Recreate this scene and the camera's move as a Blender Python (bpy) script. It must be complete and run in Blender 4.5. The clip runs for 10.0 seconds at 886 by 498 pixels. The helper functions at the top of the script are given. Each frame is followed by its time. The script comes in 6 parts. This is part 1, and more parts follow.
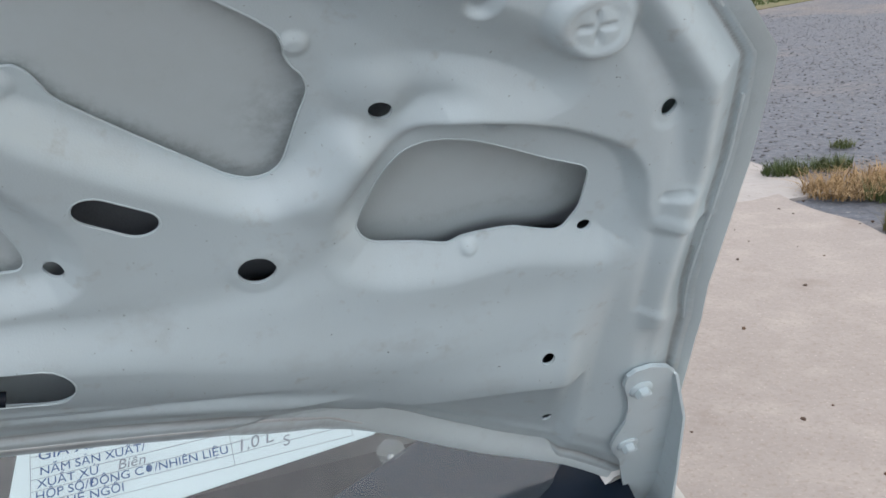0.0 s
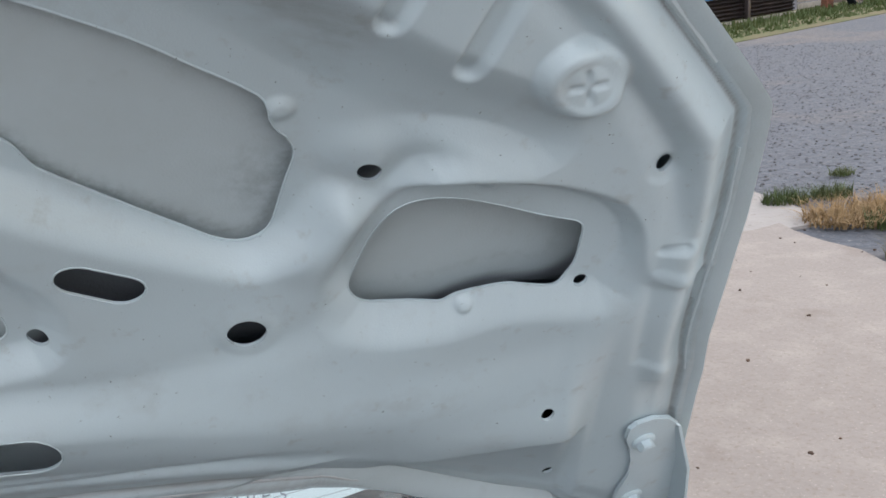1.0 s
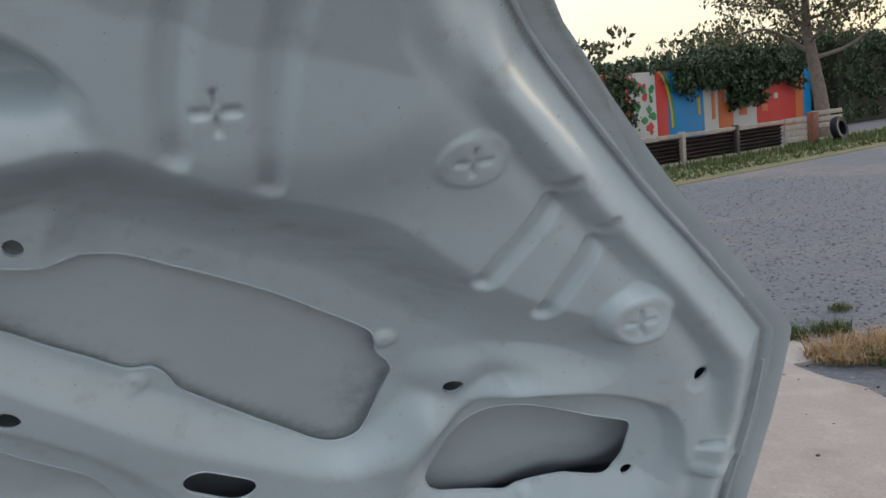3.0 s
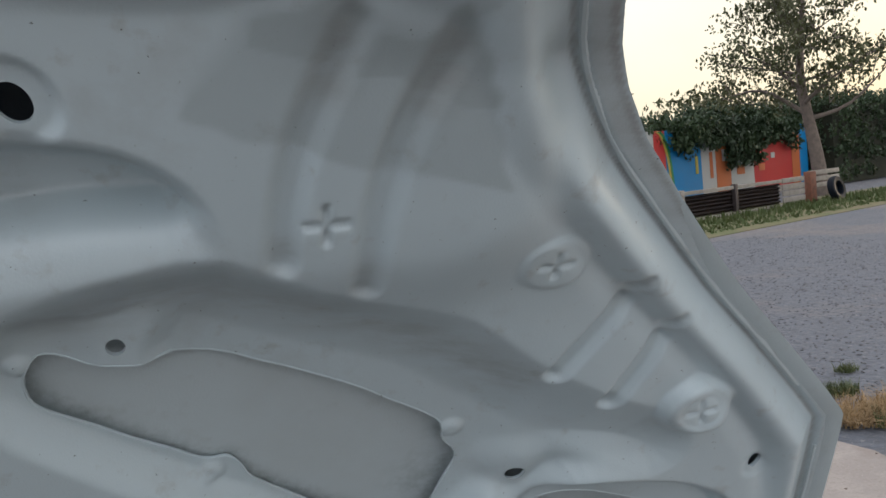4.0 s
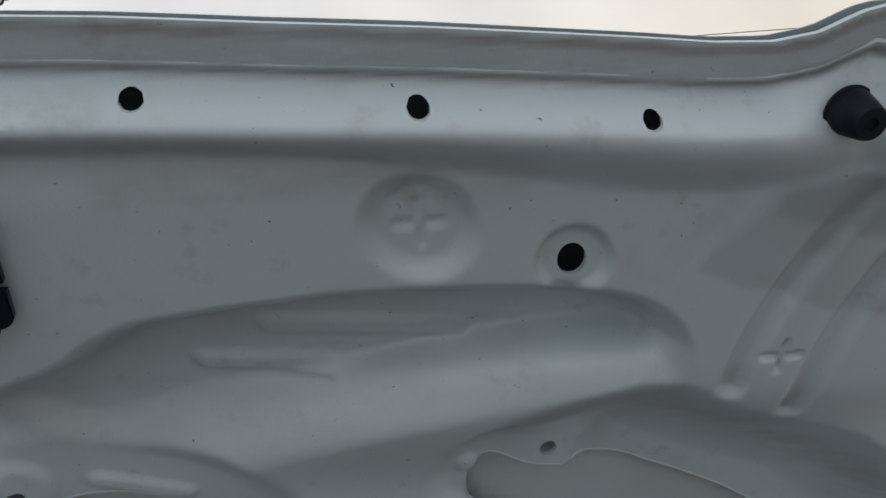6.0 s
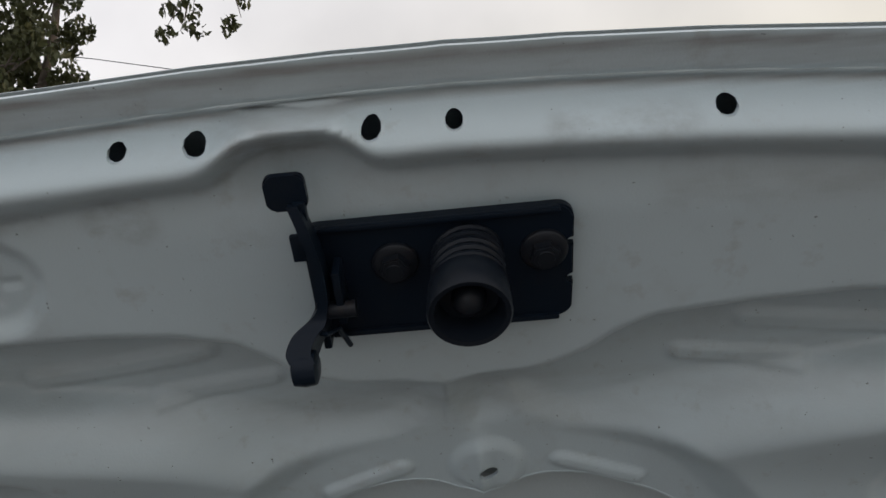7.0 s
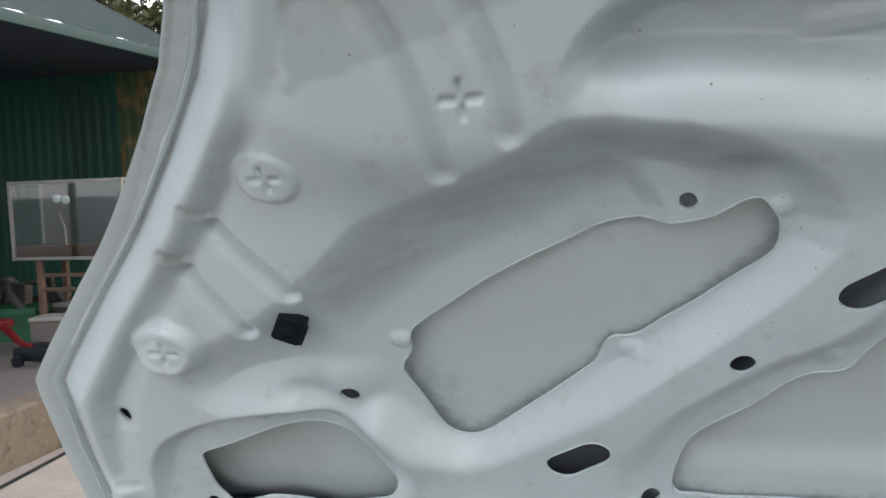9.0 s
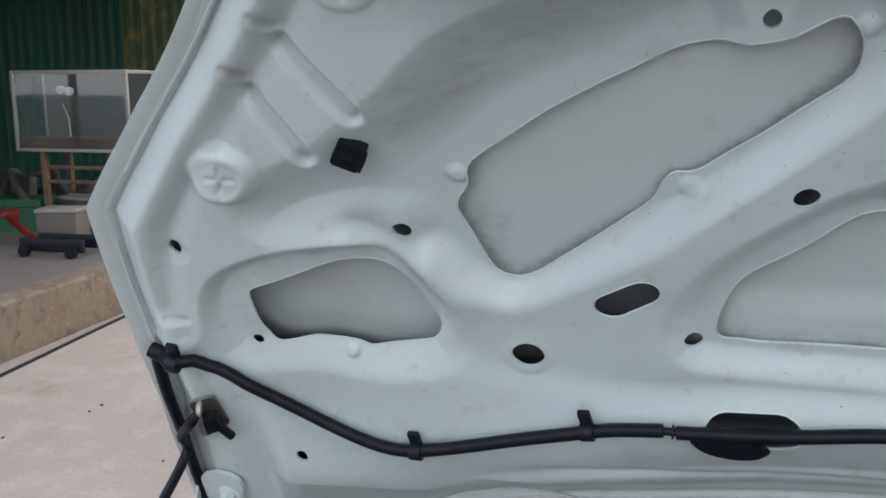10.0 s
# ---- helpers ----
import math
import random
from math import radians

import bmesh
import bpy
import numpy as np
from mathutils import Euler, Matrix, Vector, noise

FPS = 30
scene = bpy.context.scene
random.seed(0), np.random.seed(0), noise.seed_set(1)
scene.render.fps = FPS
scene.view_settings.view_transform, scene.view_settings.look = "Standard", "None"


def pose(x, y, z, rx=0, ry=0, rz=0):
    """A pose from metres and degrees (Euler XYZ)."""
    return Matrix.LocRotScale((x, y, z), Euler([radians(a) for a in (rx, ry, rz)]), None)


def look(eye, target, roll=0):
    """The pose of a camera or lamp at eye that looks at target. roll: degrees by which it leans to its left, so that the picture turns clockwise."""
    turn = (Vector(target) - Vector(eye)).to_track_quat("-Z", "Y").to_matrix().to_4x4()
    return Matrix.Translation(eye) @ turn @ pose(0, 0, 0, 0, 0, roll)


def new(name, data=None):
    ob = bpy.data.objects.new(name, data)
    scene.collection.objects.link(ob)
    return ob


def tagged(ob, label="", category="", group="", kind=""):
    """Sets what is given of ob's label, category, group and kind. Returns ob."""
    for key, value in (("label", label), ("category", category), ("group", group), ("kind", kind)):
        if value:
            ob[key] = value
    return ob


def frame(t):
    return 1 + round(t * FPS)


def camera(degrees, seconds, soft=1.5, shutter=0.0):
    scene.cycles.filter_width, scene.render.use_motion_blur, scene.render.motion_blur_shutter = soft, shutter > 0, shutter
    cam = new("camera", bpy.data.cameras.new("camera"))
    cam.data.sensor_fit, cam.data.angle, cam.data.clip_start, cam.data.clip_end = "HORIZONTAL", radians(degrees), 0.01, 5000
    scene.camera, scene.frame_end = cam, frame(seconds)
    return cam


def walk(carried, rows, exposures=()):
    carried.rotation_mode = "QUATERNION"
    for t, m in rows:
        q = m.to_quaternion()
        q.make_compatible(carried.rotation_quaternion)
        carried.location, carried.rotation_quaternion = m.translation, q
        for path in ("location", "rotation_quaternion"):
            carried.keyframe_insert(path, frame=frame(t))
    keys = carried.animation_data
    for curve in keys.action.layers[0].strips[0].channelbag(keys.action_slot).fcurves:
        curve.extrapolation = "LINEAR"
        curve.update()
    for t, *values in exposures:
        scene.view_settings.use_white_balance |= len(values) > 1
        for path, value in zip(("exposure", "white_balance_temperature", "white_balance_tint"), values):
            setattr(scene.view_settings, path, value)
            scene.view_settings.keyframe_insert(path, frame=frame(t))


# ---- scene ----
cam = camera(55.79, 10.0, soft=1.6)
PATH = [
    (0, look((0.3637, -0.5780, 1.2839), (0.8804, 1.2445, 0.6422), -5.22)),
    (0.5, look((0.3706, -0.5721, 1.2901), (0.8864, 1.2609, 0.6785), -5.68)),
    (1, look((0.3737, -0.5665, 1.2956), (0.8990, 1.2767, 0.7239), -6.00)),
    (1.5, look((0.3689, -0.5649, 1.3044), (0.9050, 1.2936, 0.7960), -5.91)),
    (2, look((0.3623, -0.5884, 1.3271), (0.9160, 1.2860, 0.9029), -5.84)),
    (2.5, look((0.3453, -0.6074, 1.3502), (0.9114, 1.2777, 0.9951), -5.66)),
    (3.8, look((0.2850, -0.6187, 1.3836), (0.8776, 1.2840, 1.2138), -5.55)),
    (4, look((0.2814, -0.6183, 1.3898), (0.8772, 1.2851, 1.2415), -5.38)),
    (4.5, look((0.2674, -0.6238, 1.4037), (0.8698, 1.2811, 1.3133), -5.18)),
    (5, look((0.2225, -0.6187, 1.4126), (0.8111, 1.2919, 1.3544), -4.81)),
    (5.5, look((0.1693, -0.6215, 1.4326), (0.6542, 1.3185, 1.3982), -4.50)),
    (5.7, look((0.1548, -0.6235, 1.4352), (0.5835, 1.3298, 1.4060), -4.33)),
    (6.8, look((0.0454, -0.6377, 1.4430), (0.0818, 1.3616, 1.4836), -4.22)),
    (7, look((0.0085, -0.6420, 1.4399), (-0.0843, 1.3552, 1.4889), -3.89)),
    (7.2, look((-0.0308, -0.6484, 1.4393), (-0.2486, 1.3390, 1.4923), -3.87)),
    (7.6, look((-0.0948, -0.6561, 1.4292), (-0.5510, 1.2905, 1.4828), -3.66)),
    (8, look((-0.1477, -0.6630, 1.4078), (-0.7215, 1.2523, 1.4574), -3.32)),
    (8.5, look((-0.1967, -0.6491, 1.3882), (-0.8315, 1.2475, 1.3860), -2.71)),
    (9, look((-0.2332, -0.6278, 1.3465), (-0.8667, 1.2623, 1.1848), -2.08)),
    (9.5, look((-0.2564, -0.6299, 1.3232), (-0.8944, 1.2457, 1.0486), -1.19)),
    (10, look((-0.2640, -0.6431, 1.3017), (-0.8928, 1.2192, 0.9325), -0.10)),
]
EXPOSURES = [(t, e + 0.75, k, 8) for t, e, k in ((0, 2.0, 5080), (1.5, 1.92, 5020), (2.5, 1.42, 5000), (4, 1.47, 5080), (5, 1.40, 5120), (5.5, 1.06, 5120), (7, 0.93, 5260), (8, 1.69, 5240), (9, 2.18, 5210), (10, 2.09, 5120))]
walk(cam, PATH, EXPOSURES)

# ---- sky and sun: dusk, the sun low behind the trees beyond the car ----
SUN_AZ, SUN_EL = radians(75), radians(5)
world = bpy.data.worlds.new("dusk_sky")
scene.world = world
world.use_nodes = True
wn = world.node_tree
sky = wn.nodes.new("ShaderNodeTexSky")
sky.sky_type = "NISHITA"
sky.sun_disc = False
sky.sun_elevation, sky.sun_rotation = SUN_EL, SUN_AZ
sky.air_density, sky.dust_density, sky.ozone_density = 1.0, 4.0, 0.6
veil = wn.nodes.new("ShaderNodeMix")  # thin even cloud over the whole sky
veil.data_type = "RGBA"
veil.inputs["Factor"].default_value = 0.90
afterglow = wn.nodes.new("ShaderNodeMix")  # the cloud is warmer towards the low sun
afterglow.data_type = "RGBA"
afterglow.inputs["A"].default_value = (2.28, 1.88, 1.52, 1.0)
afterglow.inputs["B"].default_value = (1.62, 1.23, 0.72, 1.0)
heading = wn.nodes.new("ShaderNodeTexCoord")
towards = wn.nodes.new("ShaderNodeVectorMath")
towards.operation = "DOT_PRODUCT"
towards.inputs[1].default_value = (math.sin(SUN_AZ), math.cos(SUN_AZ), 0.0)
spread = wn.nodes.new("ShaderNodeMapRange")
spread.interpolation_type = "SMOOTHSTEP"
spread.inputs["From Min"].default_value, spread.inputs["From Max"].default_value = -0.35, 0.95
wn.links.new(heading.outputs["Generated"], towards.inputs[0])
wn.links.new(towards.outputs["Value"], spread.inputs["Value"])
height = wn.nodes.new("ShaderNodeSeparateXYZ")
low = wn.nodes.new("ShaderNodeMapRange")  # the glow stays near the horizon
low.interpolation_type = "SMOOTHSTEP"
low.inputs["From Min"].default_value, low.inputs["From Max"].default_value = 0.60, 0.02
glow = wn.nodes.new("ShaderNodeMath")
glow.operation = "MULTIPLY"
wn.links.new(heading.outputs["Generated"], height.inputs[0])
wn.links.new(height.outputs["Z"], low.inputs["Value"])
wn.links.new(spread.outputs["Result"], glow.inputs[0])
wn.links.new(low.outputs["Result"], glow.inputs[1])
wn.links.new(glow.outputs[0], afterglow.inputs["Factor"])
banks = wn.nodes.new("ShaderNodeTexNoise")  # soft cloud banks
banks.inputs["Scale"].default_value, banks.inputs["Detail"].default_value = 3.2, 5
banking = wn.nodes.new("ShaderNodeMapRange")
banking.inputs["From Min"].default_value, banking.inputs["From Max"].default_value = 0.35, 0.65
banking.inputs["To Min"].default_value, banking.inputs["To Max"].default_value = 0.86, 1.06
clouds = wn.nodes.new("ShaderNodeMix")
clouds.data_type, clouds.blend_type = "RGBA", "MULTIPLY"
clouds.inputs["Factor"].default_value = 1.0
wn.links.new(heading.outputs["Generated"], banks.inputs["Vector"])
wn.links.new(banks.outputs["Fac"], banking.inputs["Value"])
wn.links.new(afterglow.outputs["Result"], clouds.inputs["A"])
wn.links.new(banking.outputs["Result"], clouds.inputs["B"])
wn.links.new(clouds.outputs["Result"], veil.inputs["B"])
wn.links.new(sky.outputs[0], veil.inputs["A"])
wn.links.new(veil.outputs["Result"], wn.nodes["Background"].inputs[0])
wn.nodes["Background"].inputs[1].default_value = 0.15
sun = new("sun", bpy.data.lights.new("sun", "SUN"))
sun.data.energy, sun.data.angle, sun.data.color = 0.1, radians(20), (1.0, 0.80, 0.58)
sun.matrix_world = look((0, 0, 0), (-math.sin(SUN_AZ) * math.cos(SUN_EL), -math.cos(SUN_AZ) * math.cos(SUN_EL), -math.sin(SUN_EL)))


# ---- materials ----
def rgb(c):
    return (*c, 1.0)


def material(name, colour, rough=0.5, metal=0.0, spots=(), bump=0.0, bump_scale=200.0, coat=0.0, vary=0.0, spec=0.5):
    """spots: rows (colour, noise scale, low, high, amount) laid over the base colour one after another."""
    m = bpy.data.materials.new(name)
    m.use_nodes = True
    nt = m.node_tree
    p = nt.nodes["Principled BSDF"]
    tc = nt.nodes.new("ShaderNodeTexCoord")
    p.inputs["Roughness"].default_value = rough
    p.inputs["Metallic"].default_value = metal
    p.inputs["Coat Weight"].default_value = coat
    p.inputs["Specular IOR Level"].default_value = spec
    out = None
    if vary:
        oi = nt.nodes.new("ShaderNodeObjectInfo")
        hs = nt.nodes.new("ShaderNodeHueSaturation")
        mr = nt.nodes.new("ShaderNodeMapRange")
        mr.inputs["To Min"].default_value, mr.inputs["To Max"].default_value = 1 - vary, 1 + vary
        nt.links.new(oi.outputs["Random"], mr.inputs["Value"])
        hs.inputs["Color"].default_value = rgb(colour)
        nt.links.new(mr.outputs["Result"], hs.inputs["Value"])
        out = hs.outputs["Color"]
    for col, scale, lo, hi, amount in spots:
        n = nt.nodes.new("ShaderNodeTexNoise")
        n.inputs["Scale"].default_value, n.inputs["Detail"].default_value, n.inputs["Roughness"].default_value = scale, 6, 0.62
        nt.links.new(tc.outputs["Object"], n.inputs["Vector"])
        r = nt.nodes.new("ShaderNodeMapRange")
        r.inputs["From Min"].default_value, r.inputs["From Max"].default_value, r.inputs["To Max"].default_value = lo, hi, amount
        nt.links.new(n.outputs["Fac"], r.inputs["Value"])
        mx = nt.nodes.new("ShaderNodeMix")
        mx.data_type = "RGBA"
        nt.links.new(r.outputs["Result"], mx.inputs["Factor"])
        if out is None:
            mx.inputs["A"].default_value = rgb(colour)
        else:
            nt.links.new(out, mx.inputs["A"])
        mx.inputs["B"].default_value = rgb(col)
        out = mx.outputs["Result"]
    if out is None:
        p.inputs["Base Color"].default_value = rgb(colour)
    else:
        nt.links.new(out, p.inputs["Base Color"])
    if bump:
        n = nt.nodes.new("ShaderNodeTexNoise")
        n.inputs["Scale"].default_value, n.inputs["Detail"].default_value = bump_scale, 5
        nt.links.new(tc.outputs["Object"], n.inputs["Vector"])
        b = nt.nodes.new("ShaderNodeBump")
        b.inputs["Strength"].default_value, b.inputs["Distance"].default_value = 1.0, bump
        nt.links.new(n.outputs["Fac"], b.inputs["Height"])
        nt.links.new(b.outputs["Normal"], p.inputs["Normal"])
    return m


DIRT = (0.203, 0.179, 0.148)
PAINT = material("white_grey_paint", (0.476, 0.558, 0.593), 0.33, coat=0.15, bump=0.00010, bump_scale=900,
                 spots=[((0.433, 0.491, 0.503), 8, 0.45, 0.75, 0.5), (DIRT, 22, 0.56, 0.80, 0.26), ((0.039, 0.0351, 0.0312), 330, 0.69, 0.71, 0.85), ((0.281, 0.273, 0.25), 55, 0.60, 0.72, 0.35)])


def worn_patch(m, attribute, colour, amount, grain=None, stretch=(1, 1, 1), least=0.0):
    """Lay a thinner coat or dirt over the base colour where the named vertex attribute is set, broken up by grain."""
    nt = m.node_tree
    p = nt.nodes["Principled BSDF"]
    at = nt.nodes.new("ShaderNodeAttribute")
    at.attribute_name = attribute
    k = nt.nodes.new("ShaderNodeMath")
    k.operation = "MULTIPLY"
    k.inputs[1].default_value = amount
    nt.links.new(at.outputs["Fac"], k.inputs[0])
    if grain:
        tc = nt.nodes.new("ShaderNodeTexCoord")
        mp = nt.nodes.new("ShaderNodeMapping")
        mp.inputs["Scale"].default_value = stretch
        n = nt.nodes.new("ShaderNodeTexNoise")
        n.inputs["Scale"].default_value, n.inputs["Detail"].default_value, n.inputs["Roughness"].default_value = grain, 7, 0.65
        r = nt.nodes.new("ShaderNodeMapRange")
        r.inputs["From Min"].default_value, r.inputs["From Max"].default_value, r.inputs["To Max"].default_value = 0.38, 0.66, amount
        r.inputs["To Min"].default_value = least
        nt.links.new(tc.outputs["Object"], mp.inputs["Vector"])
        nt.links.new(mp.outputs["Vector"], n.inputs["Vector"])
        nt.links.new(n.outputs["Fac"], r.inputs["Value"])
        nt.links.new(r.outputs["Result"], k.inputs[1])
    mx = nt.nodes.new("ShaderNodeMix")
    mx.data_type = "RGBA"
    nt.links.new(k.outputs[0], mx.inputs["Factor"])
    nt.links.new(p.inputs["Base Color"].links[0].from_socket, mx.inputs["A"])
    mx.inputs["B"].default_value = rgb(colour)
    nt.links.new(mx.outputs["Result"], p.inputs["Base Color"])


worn_patch(PAINT, "thin_coat", (0.290, 0.335, 0.345), 0.72)
worn_patch(PAINT, "grime", (0.156, 0.144, 0.129), 0.75, 75, (0.8, 1.2, 1))
worn_patch(PAINT, "hem_film", (0.190, 0.182, 0.170), 0.85, 55, (0.35, 1.6, 1), 0.5)
# road dust, together with painted shade of the walls and recesses
worn_patch(PAINT, "dust_and_shade", (0.187, 0.176, 0.156), 0.66, 22, (0.6, 1.8, 1))
SKIN = material("skin_paint", (0.456, 0.523, 0.546), 0.42, bump=0.00015, bump_scale=700,
                spots=[((0.39, 0.429, 0.429), 9, 0.42, 0.7, 0.5), (DIRT, 45, 0.60, 0.85, 0.25)])
# shade of the hollow behind the slots, put into the skin colour
worn_patch(SKIN, "hollow_shade", (0.15, 0.165, 0.185), 1.0)
# black dust by the openings plus the painted shadow line of the gap
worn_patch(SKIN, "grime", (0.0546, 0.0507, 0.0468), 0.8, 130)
HEM = material("dirty_hem_paint", (0.429, 0.448, 0.452), 0.42, bump=0.0002, bump_scale=500,
               spots=[((0.281, 0.273, 0.257), 30, 0.45, 0.75, 0.5), ((0.0936, 0.078, 0.0624), 240, 0.62, 0.72, 0.6)])
SEALER = material("seam_sealer", (0.464, 0.527, 0.546), 0.42, spots=[((0.281, 0.273, 0.25), 60, 0.56, 0.78, 0.45)])
BODY = material("white_body_paint", (0.562, 0.562, 0.546), 0.2, coat=0.6, spots=[(DIRT, 6, 0.6, 0.9, 0.15)])
BLACK_METAL = material("black_painted_steel", (0.0062, 0.0112, 0.0205), 0.36, spec=0.16, spots=[((0.0156, 0.0156, 0.0172), 60, 0.5, 0.8, 0.5)], bump=0.0001, bump_scale=600)
RUST_BOLT = material("worn_bolt_steel", (0.0095, 0.0120, 0.0170), 0.4, 0.0, spec=0.25, spots=[((0.030, 0.0215, 0.0165), 120, 0.52, 0.72, 0.5)])
RUBBER = material("dark_rubber", (0.00546, 0.00858, 0.0148), 0.5, spec=0.16, spots=[((0.0234, 0.025, 0.0281), 90, 0.5, 0.8, 0.6)], bump=0.0002, bump_scale=400)
HOSE = material("black_hose_rubber", (0.00468, 0.00702, 0.0125), 0.42, spec=0.18, spots=[((0.0218, 0.0211, 0.0211), 70, 0.5, 0.8, 0.5)], bump=0.0001, bump_scale=500)
PLASTIC = material("black_plastic", (0.0075, 0.0105, 0.0165), 0.38, spec=0.18, spots=[((0.0234, 0.0234, 0.0234), 80, 0.55, 0.8, 0.5)])
STEEL = material("bare_steel", (0.328, 0.32, 0.289), 0.35, 0.9, spots=[((0.156, 0.117, 0.078), 150, 0.5, 0.75, 0.5)])
BAY = material("engine_bay_dark", (0.0234, 0.0234, 0.0234), 0.6, spots=[((0.0624, 0.0585, 0.0507), 14, 0.45, 0.7, 0.7)])
CONCRETE = material("pale_concrete", (0.289, 0.261, 0.238), 0.85, bump=0.004, bump_scale=30,
                    spots=[((0.257, 0.23, 0.207), 1.1, 0.4, 0.7, 0.7), ((0.374, 0.339, 0.304), 6, 0.48, 0.75, 0.7), ((0.211, 0.172, 0.14), 70, 0.52, 0.70, 0.6), ((0.452, 0.413, 0.374), 95, 0.58, 0.70, 0.6), ((0.187, 0.156, 0.133), 2.6, 0.60, 0.72, 0.55), ((0.078, 0.0663, 0.0546), 38, 0.70, 0.76, 0.8)])
GRAVEL = material("grey_gravel", (0.118, 0.128, 0.150), 0.9, bump=0.03, bump_scale=22,
                  spots=[((0.225, 0.192, 0.160), 0.35, 0.50, 0.66, 0.6), ((0.082, 0.088, 0.100), 14, 0.45, 0.65, 0.8), ((0.265, 0.265, 0.265), 34, 0.58, 0.7, 0.8)])
STONE = material("gravel_stone", (0.133, 0.136, 0.148), 0.9, spots=[((0.0858, 0.0858, 0.0936), 9, 0.4, 0.65, 0.9)])
GRASS = material("green_grass", (0.0546, 0.0858, 0.0195), 0.7, spots=[((0.0936, 0.101, 0.0312), 3, 0.4, 0.7, 0.8)])
DRY = material("dry_grass", (0.328, 0.226, 0.101), 0.8, spots=[((0.195, 0.133, 0.0624), 6, 0.4, 0.7, 0.8)])
LEAF = material("tree_leaf", (0.0585, 0.0663, 0.0195), 0.6, spots=[((0.078, 0.078, 0.0234), 1.2, 0.45, 0.7, 0.8)])
HEDGE = material("hedge_leaf", (0.0218, 0.0429, 0.014), 0.6, spots=[((0.039, 0.0663, 0.0195), 1.0, 0.4, 0.65, 0.9)])
BARK = material("grey_bark", (0.172, 0.14, 0.117), 0.9, bump=0.02, bump_scale=12, spots=[((0.0936, 0.078, 0.0663), 7, 0.4, 0.7, 0.8)])
DARK_BOARD = material("dark_corrugated_sheet", (0.0351, 0.0273, 0.0273), 0.7, spots=[((0.078, 0.0546, 0.0468), 2.5, 0.5, 0.75, 0.8)])
PALE_BOARD = material("weathered_grey_timber", (0.281, 0.265, 0.234), 0.8, spots=[((0.156, 0.14, 0.117), 6, 0.4, 0.7, 0.7)])
RUST_POST = material("rusty_post", (0.172, 0.0702, 0.039), 0.8, spots=[((0.078, 0.039, 0.0273), 8, 0.4, 0.7, 0.8)])
GREEN_SHEET = material("green_corrugated_steel", (0.014, 0.0819, 0.0663), 0.5, spots=[((0.0234, 0.039, 0.0312), 1.3, 0.45, 0.75, 0.8)])
LIME_SHEET = material("yellow_green_roof_sheet", (0.060, 0.098, 0.045), 0.45, spots=[((0.27, 0.18, 0.07), 5.0, 0.50, 0.66, 0.8)])
TEAL = material("teal_roof_sheet", (0.0273, 0.0663, 0.0741), 0.6, spots=[((0.0468, 0.0702, 0.0741), 2, 0.4, 0.7, 0.6)])
SOFFIT = material("dark_soffit", (0.070, 0.080, 0.105), 0.8, spots=[((0.078, 0.078, 0.0858), 2, 0.5, 0.8, 0.6)])
ALU = material("aluminium_frame", (0.234, 0.242, 0.234), 0.55, 0.3, spots=[((0.273, 0.265, 0.25), 12, 0.5, 0.8, 0.5)])
WOOD = material("old_timber", (0.101, 0.0663, 0.0468), 0.75, spots=[((0.0546, 0.0351, 0.0234), 9, 0.4, 0.7, 0.8)])
SOIL = material("dark_soil", (0.0546, 0.0351, 0.0234), 0.95, spots=[((0.109, 0.0624, 0.0312), 12, 0.45, 0.7, 0.8)])
RED = material("red_enamel", (0.125, 0.00936, 0.0117), 0.4, spots=[((0.156, 0.0156, 0.0156), 14, 0.5, 0.8, 0.6)])
SCRAP = material("dark_scrap", (0.0273, 0.0265, 0.0281), 0.6, vary=0.5, spots=[((0.0858, 0.0624, 0.0468), 9, 0.5, 0.75, 0.8)])
KERB = material("mossy_concrete", (0.148, 0.125, 0.101), 0.9, bump=0.01, bump_scale=18,
                spots=[((0.101, 0.078, 0.0546), 4, 0.42, 0.66, 0.9), ((0.0624, 0.0562, 0.0429), 13, 0.50, 0.70, 0.85), ((0.234, 0.211, 0.179), 30, 0.58, 0.7, 0.6)])
FLOOR = material("yard_floor", (0.101, 0.0936, 0.0897), 0.85, spots=[((0.0936, 0.0897, 0.0858), 2, 0.4, 0.7, 0.8)])
PAPER = material("white_paper", (0.562, 0.624, 0.64), 0.7)
INK = material("blue_ink", (0.0234, 0.0624, 0.187), 0.7)
PENCIL = material("grey_pen", (0.195, 0.203, 0.234), 0.7)


def glass(name, tint=(0.9, 0.95, 0.95)):
    m = bpy.data.materials.new(name)
    m.use_nodes = True
    nt = m.node_tree
    p = nt.nodes["Principled BSDF"]
    p.inputs["Base Color"].default_value = rgb(tint)
    p.inputs["Roughness"].default_value = 0.02
    p.inputs["IOR"].default_value = 1.45
    p.inputs["Transmission Weight"].default_value = 1.0
    return m


GLASS = glass("clear_glass")
DARK_GLASS = material("tinted_glass", (0.012, 0.016, 0.022), 0.06, coat=0.3, spots=[((0.05, 0.05, 0.055), 5, 0.5, 0.9, 0.4)])


# ---- mesh helpers ----
def finish(name, bm, mat, parent=None, smooth=True):
    me = bpy.data.meshes.new(name)
    bm.to_mesh(me)
    bm.free()
    for m in mat if isinstance(mat, (list, tuple)) else [mat]:
        me.materials.append(m)
    if smooth:
        me.polygons.foreach_set("use_smooth", [True] * len(me.polygons))
        me.set_sharp_from_angle(angle=radians(38))
    ob = new(name, me)
    ob.parent = parent
    return ob


def part(name, bm, mat, parent, label=""):
    return tagged(finish(name, bm, mat, parent), label)


